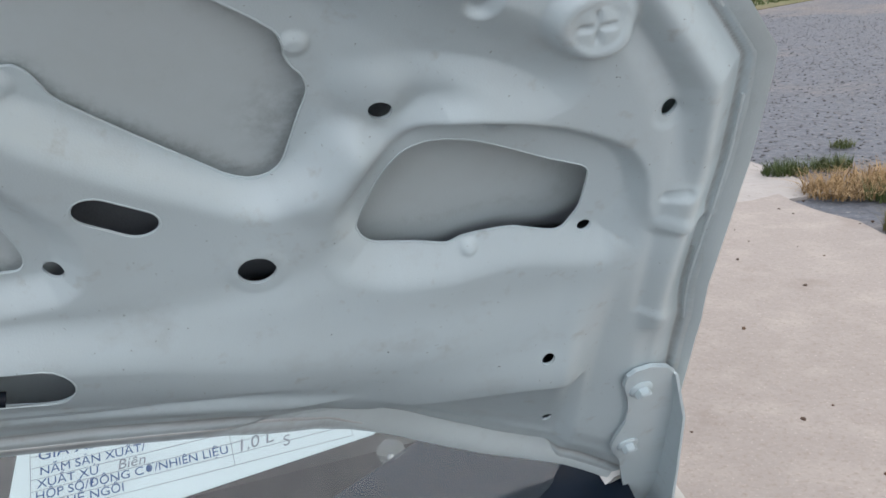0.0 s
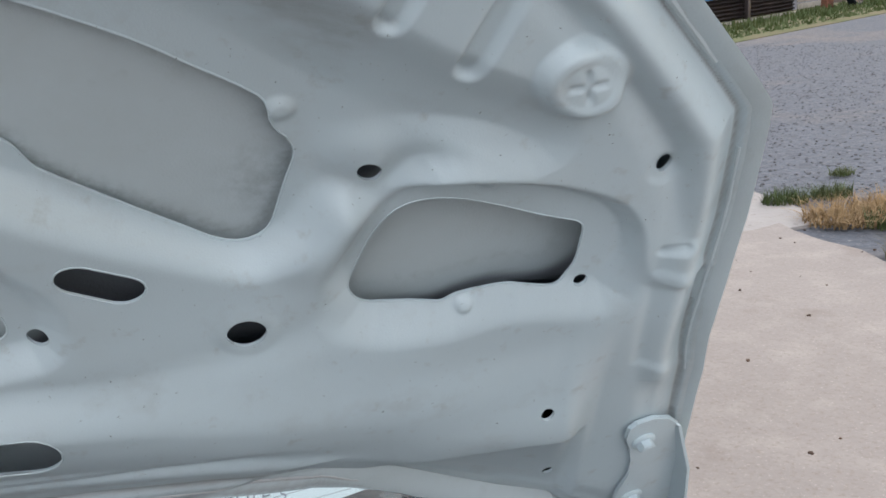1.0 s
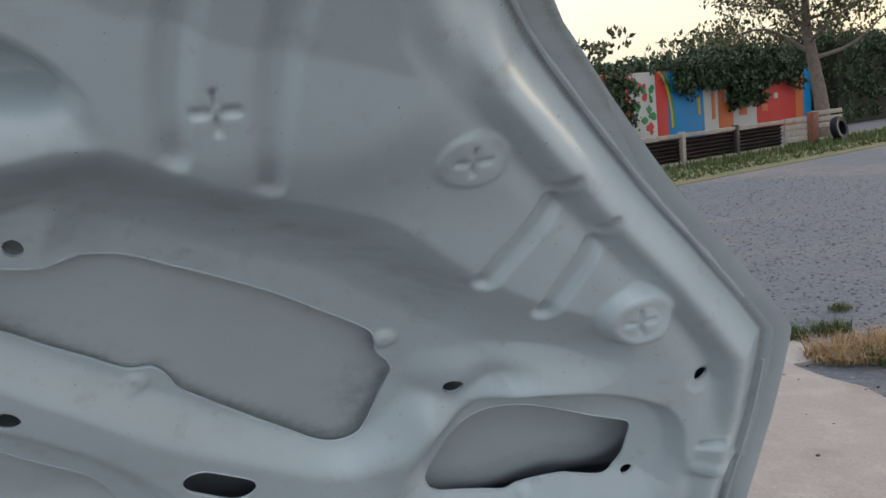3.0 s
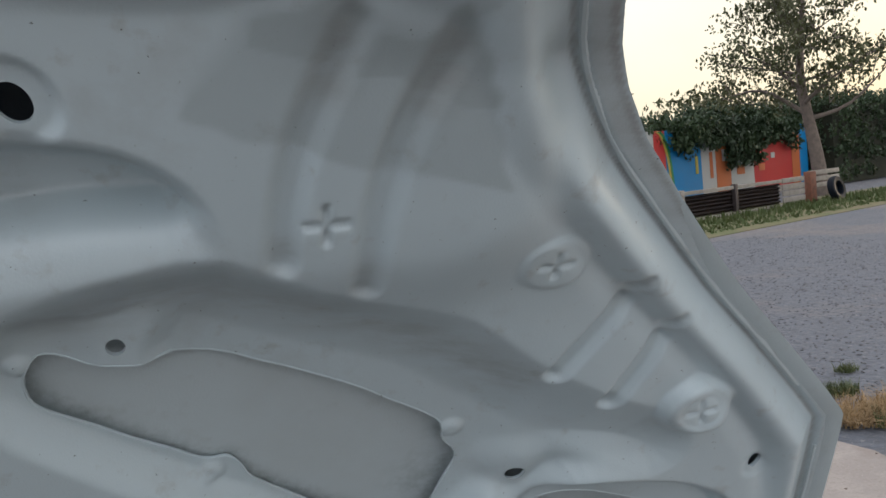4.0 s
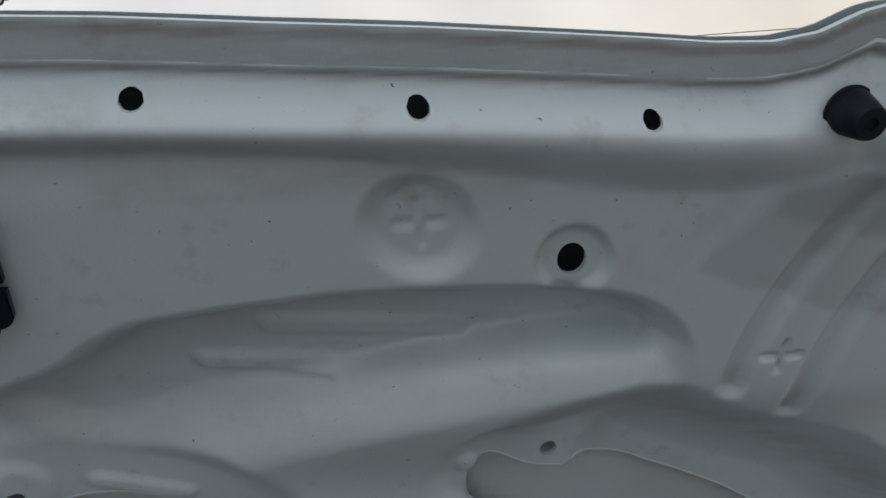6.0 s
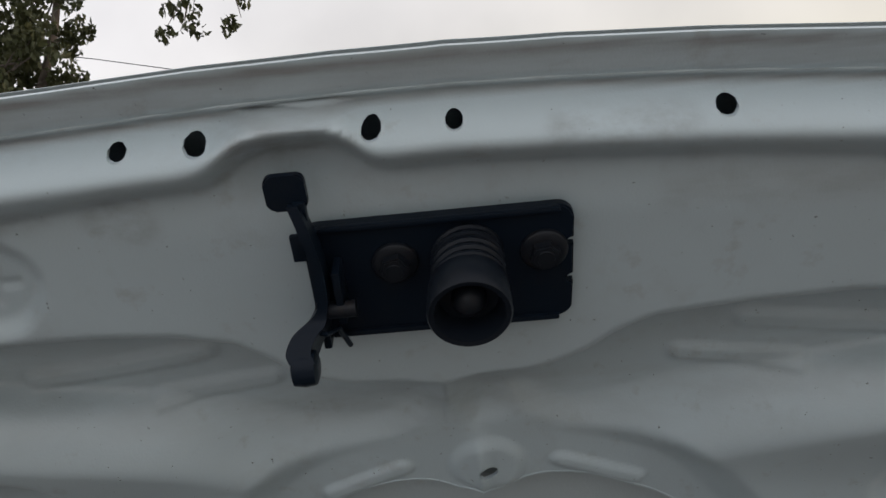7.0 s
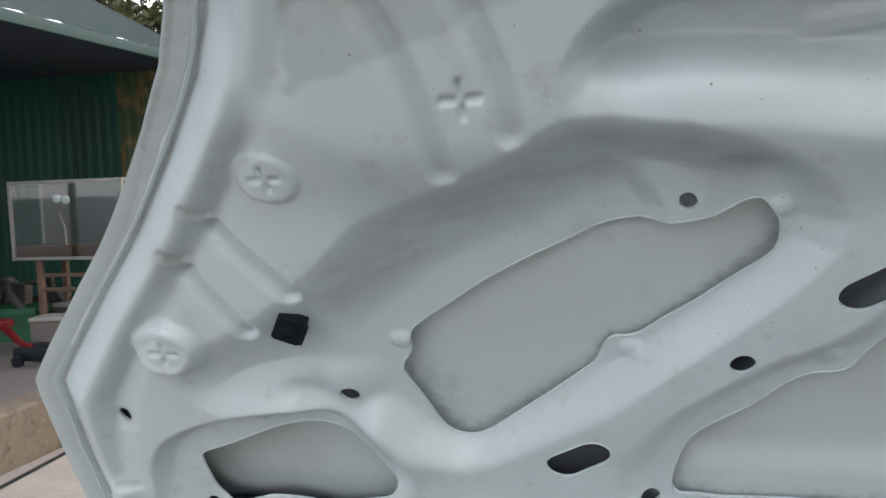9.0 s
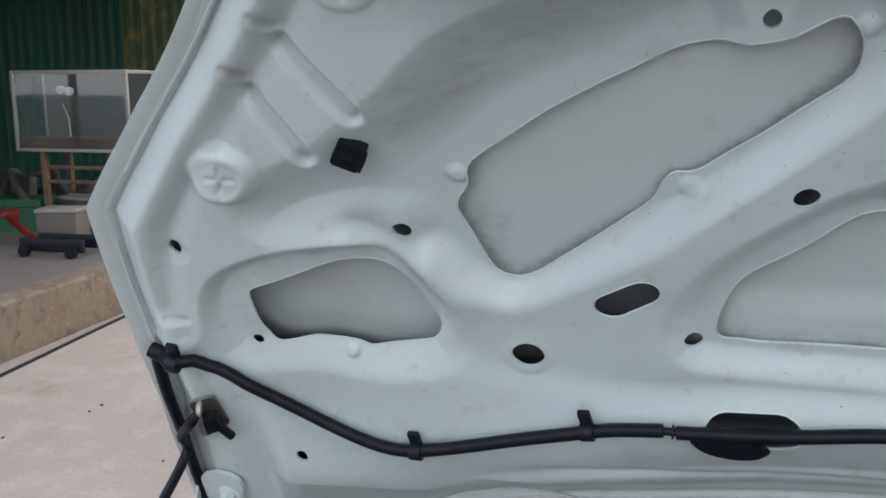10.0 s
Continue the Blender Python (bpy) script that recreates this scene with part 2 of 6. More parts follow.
def thing(name, label, category, at=None, group="", kind=""):
    e = new(name)
    e.empty_display_size = 0.05
    if at is not None:
        e.matrix_world = at
    return tagged(e, label, category, group, kind)


def add_box(bm, lo, hi, bevel=0.0, m=None):
    r = bmesh.ops.create_cube(bm, size=1.0)
    c = [(a + b) / 2 for a, b in zip(lo, hi)]
    s = [b - a for a, b in zip(lo, hi)]
    t = Matrix.Translation(c) @ Matrix.Diagonal((*s, 1))
    if m is not None:
        t = m @ t
    vs = r["verts"]
    if bevel:
        bmesh.ops.transform(bm, matrix=Matrix.Translation(c) @ Matrix.Diagonal((*s, 1)), verts=vs)
        es = list({e for v in vs for e in v.link_edges})
        out = bmesh.ops.bevel(bm, geom=es, offset=bevel, segments=2, affect="EDGES", profile=0.6)
        if m is not None:
            allv = list({v for f in out["faces"] for v in f.verts} | {v for v in vs if v.is_valid})
            seen, stack = set(allv), list(allv)
            while stack:
                v = stack.pop()
                for e in v.link_edges:
                    o = e.other_vert(v)
                    if o not in seen:
                        seen.add(o)
                        stack.append(o)
            bmesh.ops.transform(bm, matrix=m, verts=list(seen))
    else:
        bmesh.ops.transform(bm, matrix=t, verts=vs)
    return bm


def box(lo, hi, bevel=0.0, m=None):
    return add_box(bmesh.new(), lo, hi, bevel, m)


def curve_points(pts, steps=6, closed=False):
    """Catmull-Rom through the given points."""
    P = [np.array(p, float) for p in pts]
    n = len(P)
    out = []
    for i in range(n if closed else n - 1):
        a, b, c, d = (P[(i - 1) % n], P[i], P[(i + 1) % n], P[(i + 2) % n]) if closed else (P[max(i - 1, 0)], P[i], P[i + 1], P[min(i + 2, n - 1)])
        for k in range(steps):
            t = k / steps
            out.append(0.5 * (2 * b + (c - a) * t + (2 * a - 5 * b + 4 * c - d) * t * t + (3 * b - a - 3 * c + d) * t ** 3))
    if not closed:
        out.append(P[-1])
    return out


def add_tube(bm, pts, radius, sides=10, cap=True):
    """A tube along points; radius a number or one per point."""
    pts = [Vector(p) for p in pts]
    rs = radius if isinstance(radius, (list, tuple)) else [radius] * len(pts)
    rings, ref = [], None
    for i, p in enumerate(pts):
        d = (pts[min(i + 1, len(pts) - 1)] - pts[max(i - 1, 0)]).normalized()
        if ref is None:
            ref = d.orthogonal().normalized()
        ref = (ref - d * ref.dot(d)).normalized()
        o = d.cross(ref)
        rings.append([bm.verts.new(p + rs[i] * (math.cos(2 * math.pi * k / sides) * ref + math.sin(2 * math.pi * k / sides) * o)) for k in range(sides)])
    for a, b in zip(rings, rings[1:]):
        for k in range(sides):
            bm.faces.new((a[k], a[(k + 1) % sides], b[(k + 1) % sides], b[k]))
    if cap:
        bm.faces.new(rings[0][::-1])
        bm.faces.new(rings[-1])
    return bm


def tube(pts, radius, sides=10, cap=True):
    return add_tube(bmesh.new(), pts, radius, sides, cap)


def add_lathe(bm, profile, m, sides=28):
    """A turned shape: profile rows (radius, height), closed at both ends."""
    rings = []
    for r, z in profile:
        rings.append([bm.verts.new(m @ Vector((r * math.cos(2 * math.pi * k / sides), r * math.sin(2 * math.pi * k / sides), z))) for k in range(sides)])
    for a, b in zip(rings, rings[1:]):
        for k in range(sides):
            bm.faces.new((a[k], a[(k + 1) % sides], b[(k + 1) % sides], b[k]))
    bm.faces.new(rings[0][::-1])
    bm.faces.new(rings[-1])
    return bm


def lathe(profile, m, sides=28):
    return add_lathe(bmesh.new(), profile, m, sides)


def add_prism(bm, outline, z0, z1, m=None, bevel=0.0):
    """An outline in x, y raised from z0 to z1."""
    m = m or Matrix.Identity(4)
    lo = [bm.verts.new(m @ Vector((x, y, z0))) for x, y in outline]
    hi = [bm.verts.new(m @ Vector((x, y, z1))) for x, y in outline]
    n = len(outline)
    top = bm.faces.new(hi)
    bm.faces.new(lo[::-1])
    for k in range(n):
        bm.faces.new((lo[k], lo[(k + 1) % n], hi[(k + 1) % n], hi[k]))
    if bevel:
        bmesh.ops.bevel(bm, geom=list(top.edges), offset=bevel, segments=2, affect="EDGES")
    bmesh.ops.recalc_face_normals(bm, faces=bm.faces)
    return bm


def prism(outline, z0, z1, m=None, bevel=0.0):
    return add_prism(bmesh.new(), outline, z0, z1, m, bevel)


def rounded(x0, y0, x1, y1, r, n=5):
    out = []
    for cx, cy, a in ((x1 - r, y1 - r, 0), (x0 + r, y1 - r, 90), (x0 + r, y0 + r, 180), (x1 - r, y0 + r, 270)):
        out += [(cx + r * math.cos(radians(a + 90 * k / n)), cy + r * math.sin(radians(a + 90 * k / n))) for k in range(n + 1)]
    return out


# ---- the hood: panels pressed as height fields over (u, v), u across, v from the hinge to the front edge ----
OPEN_ANGLE = radians(59.7)
EU, EV, EN = Vector((1, 0, 0)), Vector((0, -math.cos(OPEN_ANGLE), math.sin(OPEN_ANGLE))), Vector((0, -math.sin(OPEN_ANGLE), -math.cos(OPEN_ANGLE)))
HOOD_FRAME = Matrix.Translation((0.001, -0.05, 1.0)) @ Matrix((EU, EV, EN)).transposed().to_4x4()


def camber(u, v):
    return -0.037 + 0.0326 * v + 0.081 * v * v + 0.126 * u * u


# small in-plane eases of the pressing, one pair of values for each knot of a coarse net over half the hood
KNOTS_U, KNOTS_V, KNOT_R = (0.0, 0.16, 0.32, 0.48, 0.64), (-0.15, 0.0, 0.15, 0.30, 0.45, 0.58), 0.13
EASE_U = ((-0.0019, 0.0093, -0.0115, -0.0028, 0.0068, -0.0220), (0.0119, -0.0073, 0.0194, -0.0025, 0.0141, -0.0081), (0.0149, 0.0019, 0.0064, -0.0073, -0.0001, -0.0126), (0.0129, -0.0044, 0.0079, -0.0049, 0.0031, -0.0059), (0.0157, -0.0047, -0.0000, 0.0053, -0.0154, 0.0238))
EASE_V = ((-0.0316, 0.0116, -0.0092, 0.0181, -0.0020, -0.0052), (-0.0231, 0.0043, 0.0057, 0.0024, -0.0099, -0.0008), (-0.0305, -0.0098, 0.0129, -0.0119, 0.0014, -0.0031), (-0.0327, 0.0067, 0.0045, 0.0112, 0.0000, -0.0028), (-0.0029, 0.0274, -0.0025, 0.0021, -0.0189, -0.0161))


def crown(u, v):
    """The bow of the whole hood at its front corners and side edges, over the camber."""
    a = np.abs(u)
    side = step((a - 0.40 + 0.45 * (v - 0.45)) / 0.07) * step((v - 0.16) / 0.10) * (1 - step((v - 0.44) / 0.09))
    return 0.002 * step((v - 0.42) / 0.10) + 0.010 * step((v - 0.515) / 0.045) * step((a - 0.29) / 0.10) - 0.003 * side + 0.009 * (1 - step((v - 0.06) / 0.14))


def drawn(u, v):
    """Extra depth of the draw: the plateau stands up, the trough and the basins are sunk."""
    a = np.abs(u)
    h = 0.003 * step((v - 0.40) / 0.05) * (1 - step((a - 0.40) / 0.07)) * (1 - step((v - 0.545) / 0.03))
    t = step(poly_sd(np.abs(u + 0.013 * (1 - step((a - 0.06) / 0.08))), v, TROUGH) / (0.020 + 0.030 * step((0.47 - v) / 0.03)) + 0.5)
    p = step((poly_sd(a, v, BASIN_P) + 0.002) / 0.026 + 0.5)
    c = step((poly_sd(a, v, BASIN_C) + 0.0) / 0.024 + 0.5)
    return (h + (-0.007 - h) * t) * (1 - p) * (1 - c) - 0.004 * p - 0.002 * c


def settle(u, v):
    """Plan coordinates of the pressing, eased over the crowned sheet."""
    p, q = eased(u, v)
    lift = crown(u, v) + drawn(u, v)
    ahead = 0.31 + 0.2 * v
    rise, reach = 0.2926 + 0.863 * ahead, 0.501 - 0.5045 * ahead
    return p - 0.3 * p * lift / reach, q + (rise - q) * lift / reach


def eased(u, v):
    p, q, a = 0.0 * u, 0.0 * u, np.abs(u)
    for i, ku in enumerate(KNOTS_U):
        near = np.exp(-((a - ku) / KNOT_R) ** 2)
        for j, kv in enumerate(KNOTS_V):
            w = near * np.exp(-((v - kv) / KNOT_R) ** 2)
            p, q = p + EASE_U[i][j] * w, q + EASE_V[i][j] * w
    return u + p * np.tanh(u / 0.05), v + q


def pairs(text):
    return [tuple(float(x) for x in w.split(",")) for w in text.split()]


def step(x):
    x = np.clip(x, 0, 1)
    return x * x * (3 - 2 * x)


def poly_sd(U, V, pts):
    """Signed distance to a closed outline, positive inside."""
    P = np.array(pts, float)
    best = np.full(U.shape, 1e9)
    inside = np.zeros(U.shape, bool)
    for (ax, ay), (bx, by) in zip(P, np.roll(P, -1, 0)):
        dx, dy = bx - ax, by - ay
        t = np.clip(((U - ax) * dx + (V - ay) * dy) / (dx * dx + dy * dy + 1e-15), 0, 1)
        best = np.minimum(best, (U - ax - t * dx) ** 2 + (V - ay - t * dy) ** 2)
        if ay != by:
            c = ((ay > V) != (by > V)) & (U < dx * (V - ay) / dy + ax)
            inside ^= c
    d = np.sqrt(best)
    return np.where(inside, d, -d)


def line_d(U, V, pts):
    best = np.full(U.shape, 1e9)
    for (ax, ay), (bx, by) in zip(pts, pts[1:]):
        dx, dy = bx - ax, by - ay
        t = np.clip(((U - ax) * dx + (V - ay) * dy) / (dx * dx + dy * dy), 0, 1)
        best = np.minimum(best, (U - ax - t * dx) ** 2 + (V - ay - t * dy) ** 2)
    return np.sqrt(best)


def ring(pts, steps=5):
    return [tuple(p) for p in curve_points(pts, steps, True)]


def mirrored(pts):
    return [(-u, v) for u, v in pts]


# outlines of the right half; the left half mirrors them
EDGE_HALF = pairs("0,0.612 0.052,0.6115 0.099,0.6095 0.142,0.6065 0.186,0.604 0.229,0.601 0.259,0.599 0.286,0.597 0.306,0.597 0.320,0.600 0.332,0.607 0.340,0.6095 0.352,0.607 0.378,0.599 0.406,0.590 0.4245,0.5822 0.436,0.5755 0.4437,0.5675 0.4432,0.557 0.4445,0.545 0.449,0.529 0.4575,0.5095 0.472,0.485 0.498,0.455 0.540,0.410 0.588,0.358 0.627,0.311 0.6535,0.2785 0.657,0.264 0.6605,0.247 0.672,0.190 0.681,0.126 0.690,0.050 0.698,0.005 0.707,-0.096 0.715,-0.190 0.704,-0.230 0.686,-0.238 0.622,-0.189 0.540,-0.135 0.466,-0.076 0.432,-0.053 0.405,-0.040 0.34,-0.026 0.267,-0.018 0.20,-0.015 0.10,-0.012 0,-0.011")
OUTLINE = EDGE_HALF + mirrored(EDGE_HALF[1:-1])[::-1]
OPEN_P = ring(pairs("0.203,0.369 0.205,0.358 0.211,0.350 0.222,0.341 0.235,0.330 0.248,0.318 0.263,0.306 0.274,0.296 0.280,0.291 0.286,0.289 0.293,0.289 0.298,0.284 0.301,0.276 0.303,0.268 0.307,0.262 0.321,0.246 0.338,0.227 0.354,0.210 0.367,0.197 0.377,0.191 0.385,0.190 0.394,0.194 0.401,0.204 0.410,0.228 0.418,0.247 0.419,0.254 0.417,0.262 0.413,0.268 0.411,0.276 0.411,0.284 0.408,0.291 0.396,0.303 0.382,0.315 0.365,0.330 0.347,0.342 0.330,0.352 0.312,0.361 0.295,0.370 0.281,0.374 0.268,0.376 0.256,0.377 0.245,0.378 0.233,0.380 0.224,0.384 0.218,0.387 0.212,0.388 0.208,0.385 0.204,0.378"), 3)
OPEN_Q = ring(pairs("0.436,0.143 0.437,0.150 0.442,0.164 0.448,0.180 0.454,0.191 0.461,0.200 0.469,0.206 0.479,0.209 0.490,0.209 0.503,0.207 0.524,0.200 0.546,0.192 0.565,0.187 0.571,0.184 0.574,0.178 0.575,0.160 0.575,0.145 0.571,0.132 0.566,0.127 0.558,0.127 0.541,0.131 0.533,0.132 0.517,0.130 0.503,0.127 0.496,0.124 0.490,0.123 0.473,0.126 0.450,0.129 0.441,0.134"), 4)
C_HALF = pairs("0,0.3565 0.010,0.3575 0.016,0.362 0.022,0.366 0.031,0.369 0.045,0.369 0.058,0.367 0.068,0.361 0.078,0.357 0.089,0.350 0.102,0.339 0.125,0.315 0.150,0.290 0.161,0.275 0.165,0.264 0.172,0.260 0.183,0.260 0.194,0.254 0.205,0.240 0.217,0.227 0.231,0.215 0.239,0.206 0.244,0.196 0.248,0.180 0.251,0.162 0.251,0.152 0.248,0.146 0.244,0.144 0.235,0.144 0.220,0.142 0.175,0.143 0.12,0.143 0.06,0.143 0,0.143")
OPEN_C = ring(C_HALF + mirrored(C_HALF[1:-1])[::-1], 3)


def capsule(a, b, r, n=9):
    (ax, ay), (bx, by) = a, b
    t = math.atan2(by - ay, bx - ax)
    out = [(bx + r * math.cos(t + math.pi * (k / n - 0.5)), by + r * math.sin(t + math.pi * (k / n - 0.5))) for k in range(n + 1)]
    return out + [(ax + r * math.cos(t + math.pi * (k / n + 0.5)), ay + r * math.sin(t + math.pi * (k / n + 0.5))) for k in range(n + 1)]


SLOTS = [capsule((0.301, 0.196), (0.319, 0.181), 0.0118), capsule((0.151, 0.3395), (0.1695, 0.328), 0.0105)]
SLOTS_ONE = [capsule((0.190, 0.070), (0.246, 0.064), 0.0180), capsule((-0.244, 0.0770), (-0.213, 0.0785), 0.0160)]
# round holes of both halves: u, v, radius across, radius along
HOLES_BOTH = [(0.6035, 0.2385, 0.0050, 0.0057), (0.4512, 0.2388, 0.0060, 0.0072), (0.5825, 0.128, 0.0048, 0.0050), (0.3762, 0.127, 0.0112, 0.0112), (0.265, 0.144, 0.0062, 0.0058),
              (0.2225, 0.282, 0.0068, 0.0072), (0.574, 0.0025, 0.0046, 0.0054), (0.2460, 0.3895, 0.0046, 0.0050), (0.3945, 0.5560, 0.0056, 0.0048)]
HOLES_ONE = [(0.5885, -0.098, 0.0042, 0.005), (0.2413, 0.5134, 0.0062, 0.0074), (0.0032, 0.3752, 0.0044, 0.0046), (-0.2646, 0.5741, 0.0038, 0.0038), (-0.1904, 0.5804, 0.0037, 0.0037), (-0.1246, 0.5850, 0.0035, 0.0035),
             (-0.0992, 0.5862, 0.0043, 0.0043), (-0.0386, 0.5880, 0.0043, 0.0043), (0.0023, 0.5882, 0.0036, 0.0036), (0.1034, 0.5860, 0.0037, 0.0037), (0.1848, 0.5801, 0.0040, 0.0040), (0.2638, 0.5732, 0.0038, 0.0038)]


def ellipse(u, v, a, b, n=28):
    return [(u + a * math.cos(2 * math.pi * k / n), v + b * math.sin(2 * math.pi * k / n)) for k in range(n)]


HOLES_ONE = [(u, v + 0.0012, a * (0.96 + 0.5 * math.exp(-((u - 0.0023) / 0.02) ** 2)), b * 0.70) if v > 0.57 else (u, v, a, b) for u, v, a, b in HOLES_ONE]
CUTS = [OPEN_P, OPEN_Q] + SLOTS + [ellipse(*h) for h in HOLES_BOTH]
CUTS = [OPEN_C] + CUTS + [mirrored(c) for c in CUTS] + SLOTS_ONE + [ellipse(*h) for h in HOLES_ONE]

BASIN_P = ring(pairs("0.190,0.362 0.190,0.390 0.206,0.412 0.235,0.424 0.265,0.430 0.296,0.431 0.332,0.410 0.360,0.397 0.404,0.374 0.432,0.346 0.459,0.322 0.492,0.299 0.520,0.286 0.537,0.270 0.541,0.255 0.530,0.244 0.500,0.246 0.480,0.242 0.465,0.226 0.449,0.214 0.438,0.226 0.426,0.216 0.412,0.198 0.390,0.182 0.372,0.186 0.342,0.208 0.302,0.246 0.262,0.288 0.227,0.322"),2)
BASIN_Q = ring(pairs("0.426,0.160 0.436,0.182 0.448,0.204 0.463,0.220 0.478,0.226 0.500,0.226 0.544,0.220 0.575,0.210 0.590,0.198 0.601,0.178 0.606,0.150 0.606,0.118 0.585,0.114 0.540,0.124 0.500,0.117 0.470,0.119 0.438,0.126"),2)
BASIN_C = ring(pairs("0,0.412 0.04,0.412 0.085,0.398 0.112,0.368 0.140,0.328 0.170,0.290 0.205,0.272 0.245,0.235 0.266,0.200 0.277,0.168 0.270,0.138 0.243,0.128 0.15,0.124 0,0.120"),2)
TROUGH = ring(pairs("0,0.450 0.040,0.461 0.066,0.474 0.090,0.491 0.146,0.500 0.206,0.498 0.254,0.491 0.276,0.481 0.288,0.466 0.277,0.460 0.250,0.462 0.210,0.459 0.175,0.451 0.140,0.441 0.110,0.427 0.085,0.413 0.05,0.402 0,0.400"),2)
VALLEY = ring(pairs("0.260,0.118 0.292,0.108 0.353,0.104 0.400,0.108 0.428,0.125 0.421,0.158 0.398,0.178 0.368,0.188 0.338,0.207 0.302,0.234 0.277,0.255 0.254,0.253 0.266,0.212 0.280,0.174"),2)
TONGUE = ring(pairs("0.231,0.372 0.229,0.386 0.224,0.402 0.231,0.420 0.245,0.430 0.258,0.427 0.268,0.413 0.269,0.398 0.263,0.384 0.261,0.368"),2)
SIDE_PAD = pairs("0.622,0.128 0.637,0.032 0.682,0.018 0.667,0.134")


def edge_level(U, V):
    return -0.014 * (1 - step((V - 0.38) / 0.16)) * step((np.abs(U) - 0.35) / 0.2) + 0.009 * step((V - 0.50) / 0.08)


def pressing(U, V):
    """Height of the inner pressing over the camber, in metres towards the engine."""
    A = np.abs(U)
    d = poly_sd(U, V, OUTLINE)
    h = 0.002 - 0.004 * step((A - 0.48) / 0.08) + 0.011 * step((V - 0.375) / (0.06 + 0.04 * step((A - 0.39) / 0.05))) + 0.003 * (1 - step((A - 0.20) / 0.14)) * (1 - step((V - 0.375) / (0.06 + 0.04 * step((A - 0.39) / 0.05)))) * step((V - 0.08) / 0.08)

    def to(h, level, mask):
        return h + (level - h) * mask

    def pool(pts, width, inset=0.0):
        return step((poly_sd(A, V, pts) + inset) / width + 0.5)

    # ridges and basins
    h = to(h, -0.002 + 0.006 * (1 - step((A - 0.27) / 0.10)), pool(VALLEY, 0.030))
    # cross bar along the hinge side
    crest = np.interp(A, [0, 0.22, 0.31, 0.38, 0.46, 0.52, 0.60], [0.086, 0.080, 0.064, 0.046, 0.030, 0.008, -0.024])
    foot = np.interp(A, [0, 0.26, 0.35, 0.42, 0.46, 0.57, 0.62], [0.112, 0.112, 0.108, 0.113, 0.126, 0.116, 0.10])
    bar = step((V - (crest - 0.095)) / 0.09) * (1 - step((V - crest) / (foot - crest))) * (1 - step((A - 0.585) / 0.035))
    h = h + 0.018 * bar - 0.005 * (1 - step((V - 0.06) / 0.05)) * (1 - step((A - 0.575) / 0.035)) * step((V + 0.03) / 0.05)
    lobe = np.abs(U + 0.013 * (1 - step((A - 0.06) / 0.08)))
    h = to(h, -0.011, step(poly_sd(lobe, V, TROUGH) / (0.020 + 0.030 * step((0.47 - V) / 0.03)) + 0.5))
    arc = step((V - 0.372 + 0.62 * (A - 0.26)) / 0.03)
    dp = poly_sd(A, V, BASIN_P)
    run = np.clip((dp + 0.012) / 0.050, 0, 1)
    long_fall = 0.45 * step(run) + 0.55 * (1 - (1 - run) ** 1.35)
    h = to(h, -0.003 - 0.0145 * step((A - 0.17) / 0.14) + 0.007 * step((A - 0.425) / 0.03), (1 - arc) * step((dp + 0.002) / 0.022 + 0.5) + arc * long_fall)
    h = to(h, -0.014, pool(BASIN_Q, 0.013 + 0.03 * step((0.165 - V) / 0.04), 0.001))
    h = to(h, -0.007, pool(BASIN_C, 0.024, 0.0))
    # tongue that carries a small hole above each long opening, and the tab on the centre line
    h = to(h, np.maximum(h, -0.0045), step(poly_sd(A, V, TONGUE) / (0.018 + 0.010 * step((0.250 - A) / 0.02)) + 0.5))
    h = h + 0.004 * (1 - step((np.hypot(U - 0.003, (V - 0.377) * 0.8) - 0.016) / 0.006 + 0.5)) * step((V - 0.347) / 0.02)
    # rim round the whole panel
    front = step((V - 0.525) / 0.03) * (1 - step((A - 0.30) / 0.045))
    rear = 1 - step((V + 0.02) / 0.05)
    top = 0.0050 * (1 - rear) + 0.0085 * front
    rim_w = 0.040 - front * (0.010 + 0.012 * np.exp(-((U + 0.068) / 0.024) ** 4))
    wall = 1 - step((d - rim_w) / (0.016 + front * (0.016 * step((A - 0.12) / 0.18) - 0.004)))
    h = h + wall * (top + np.where(rear > 0.5, -0.002, 0.0))
    fall = step((rim_w - d - 0.001) / (rim_w - 0.016))
    h = to(h, edge_level(U, V), np.clip(fall, 0, 1))
    # folded hem of the outer sheet, lying on the edge of the pressing
    h = h + 0.0016 * (1 - step((d - 0.0118) / 0.0022)) - 0.0016 * np.exp(-((d - 0.0162) / 0.0017) ** 2)
    # sharp seam groove near the rear flange
    g = np.interp(A, [0, 0.20, 0.26, 0.31, 0.37, 0.41], [0.034, 0.035, 0.034, 0.034, 0.031, 0.026]) - V
    h = h - 0.0032 * step(g / 0.006) * np.exp(-np.clip(g, 0, 1) / 0.018) * (1 - step((A - 0.35) / 0.06))
    rf = np.interp(A, [0, 0.18, 0.28, 0.36, 0.42, 0.485, 0.544, 0.59, 0.64], [-0.05, -0.030, -0.022, -0.020, -0.020, -0.022, -0.030, -0.034, -0.04])
    h = h - 0.007 * (1 - step((V - rf) / 0.006 + 0.5)) * (1 - step((A - 0.597) / 0.016)) * step(d / 0.012)

    # soft valley between the plateau and the rim
    h = h - 0.0048 * np.exp(-(line_d(A, V, pairs("0.425,0.520 0.433,0.468 0.443,0.445 0.468,0.413 0.491,0.385 0.522,0.353 0.541,0.331 0.564,0.306 0.592,0.266 0.613,0.234 0.632,0.180")) / 0.009) ** 2)

    # pads, dishes and crosses
    def disc(u, v, r, edge, height, both=True):
        q = np.hypot((A if both else U) - u, V - v)
        return height * (1 - step((q - r) / edge))

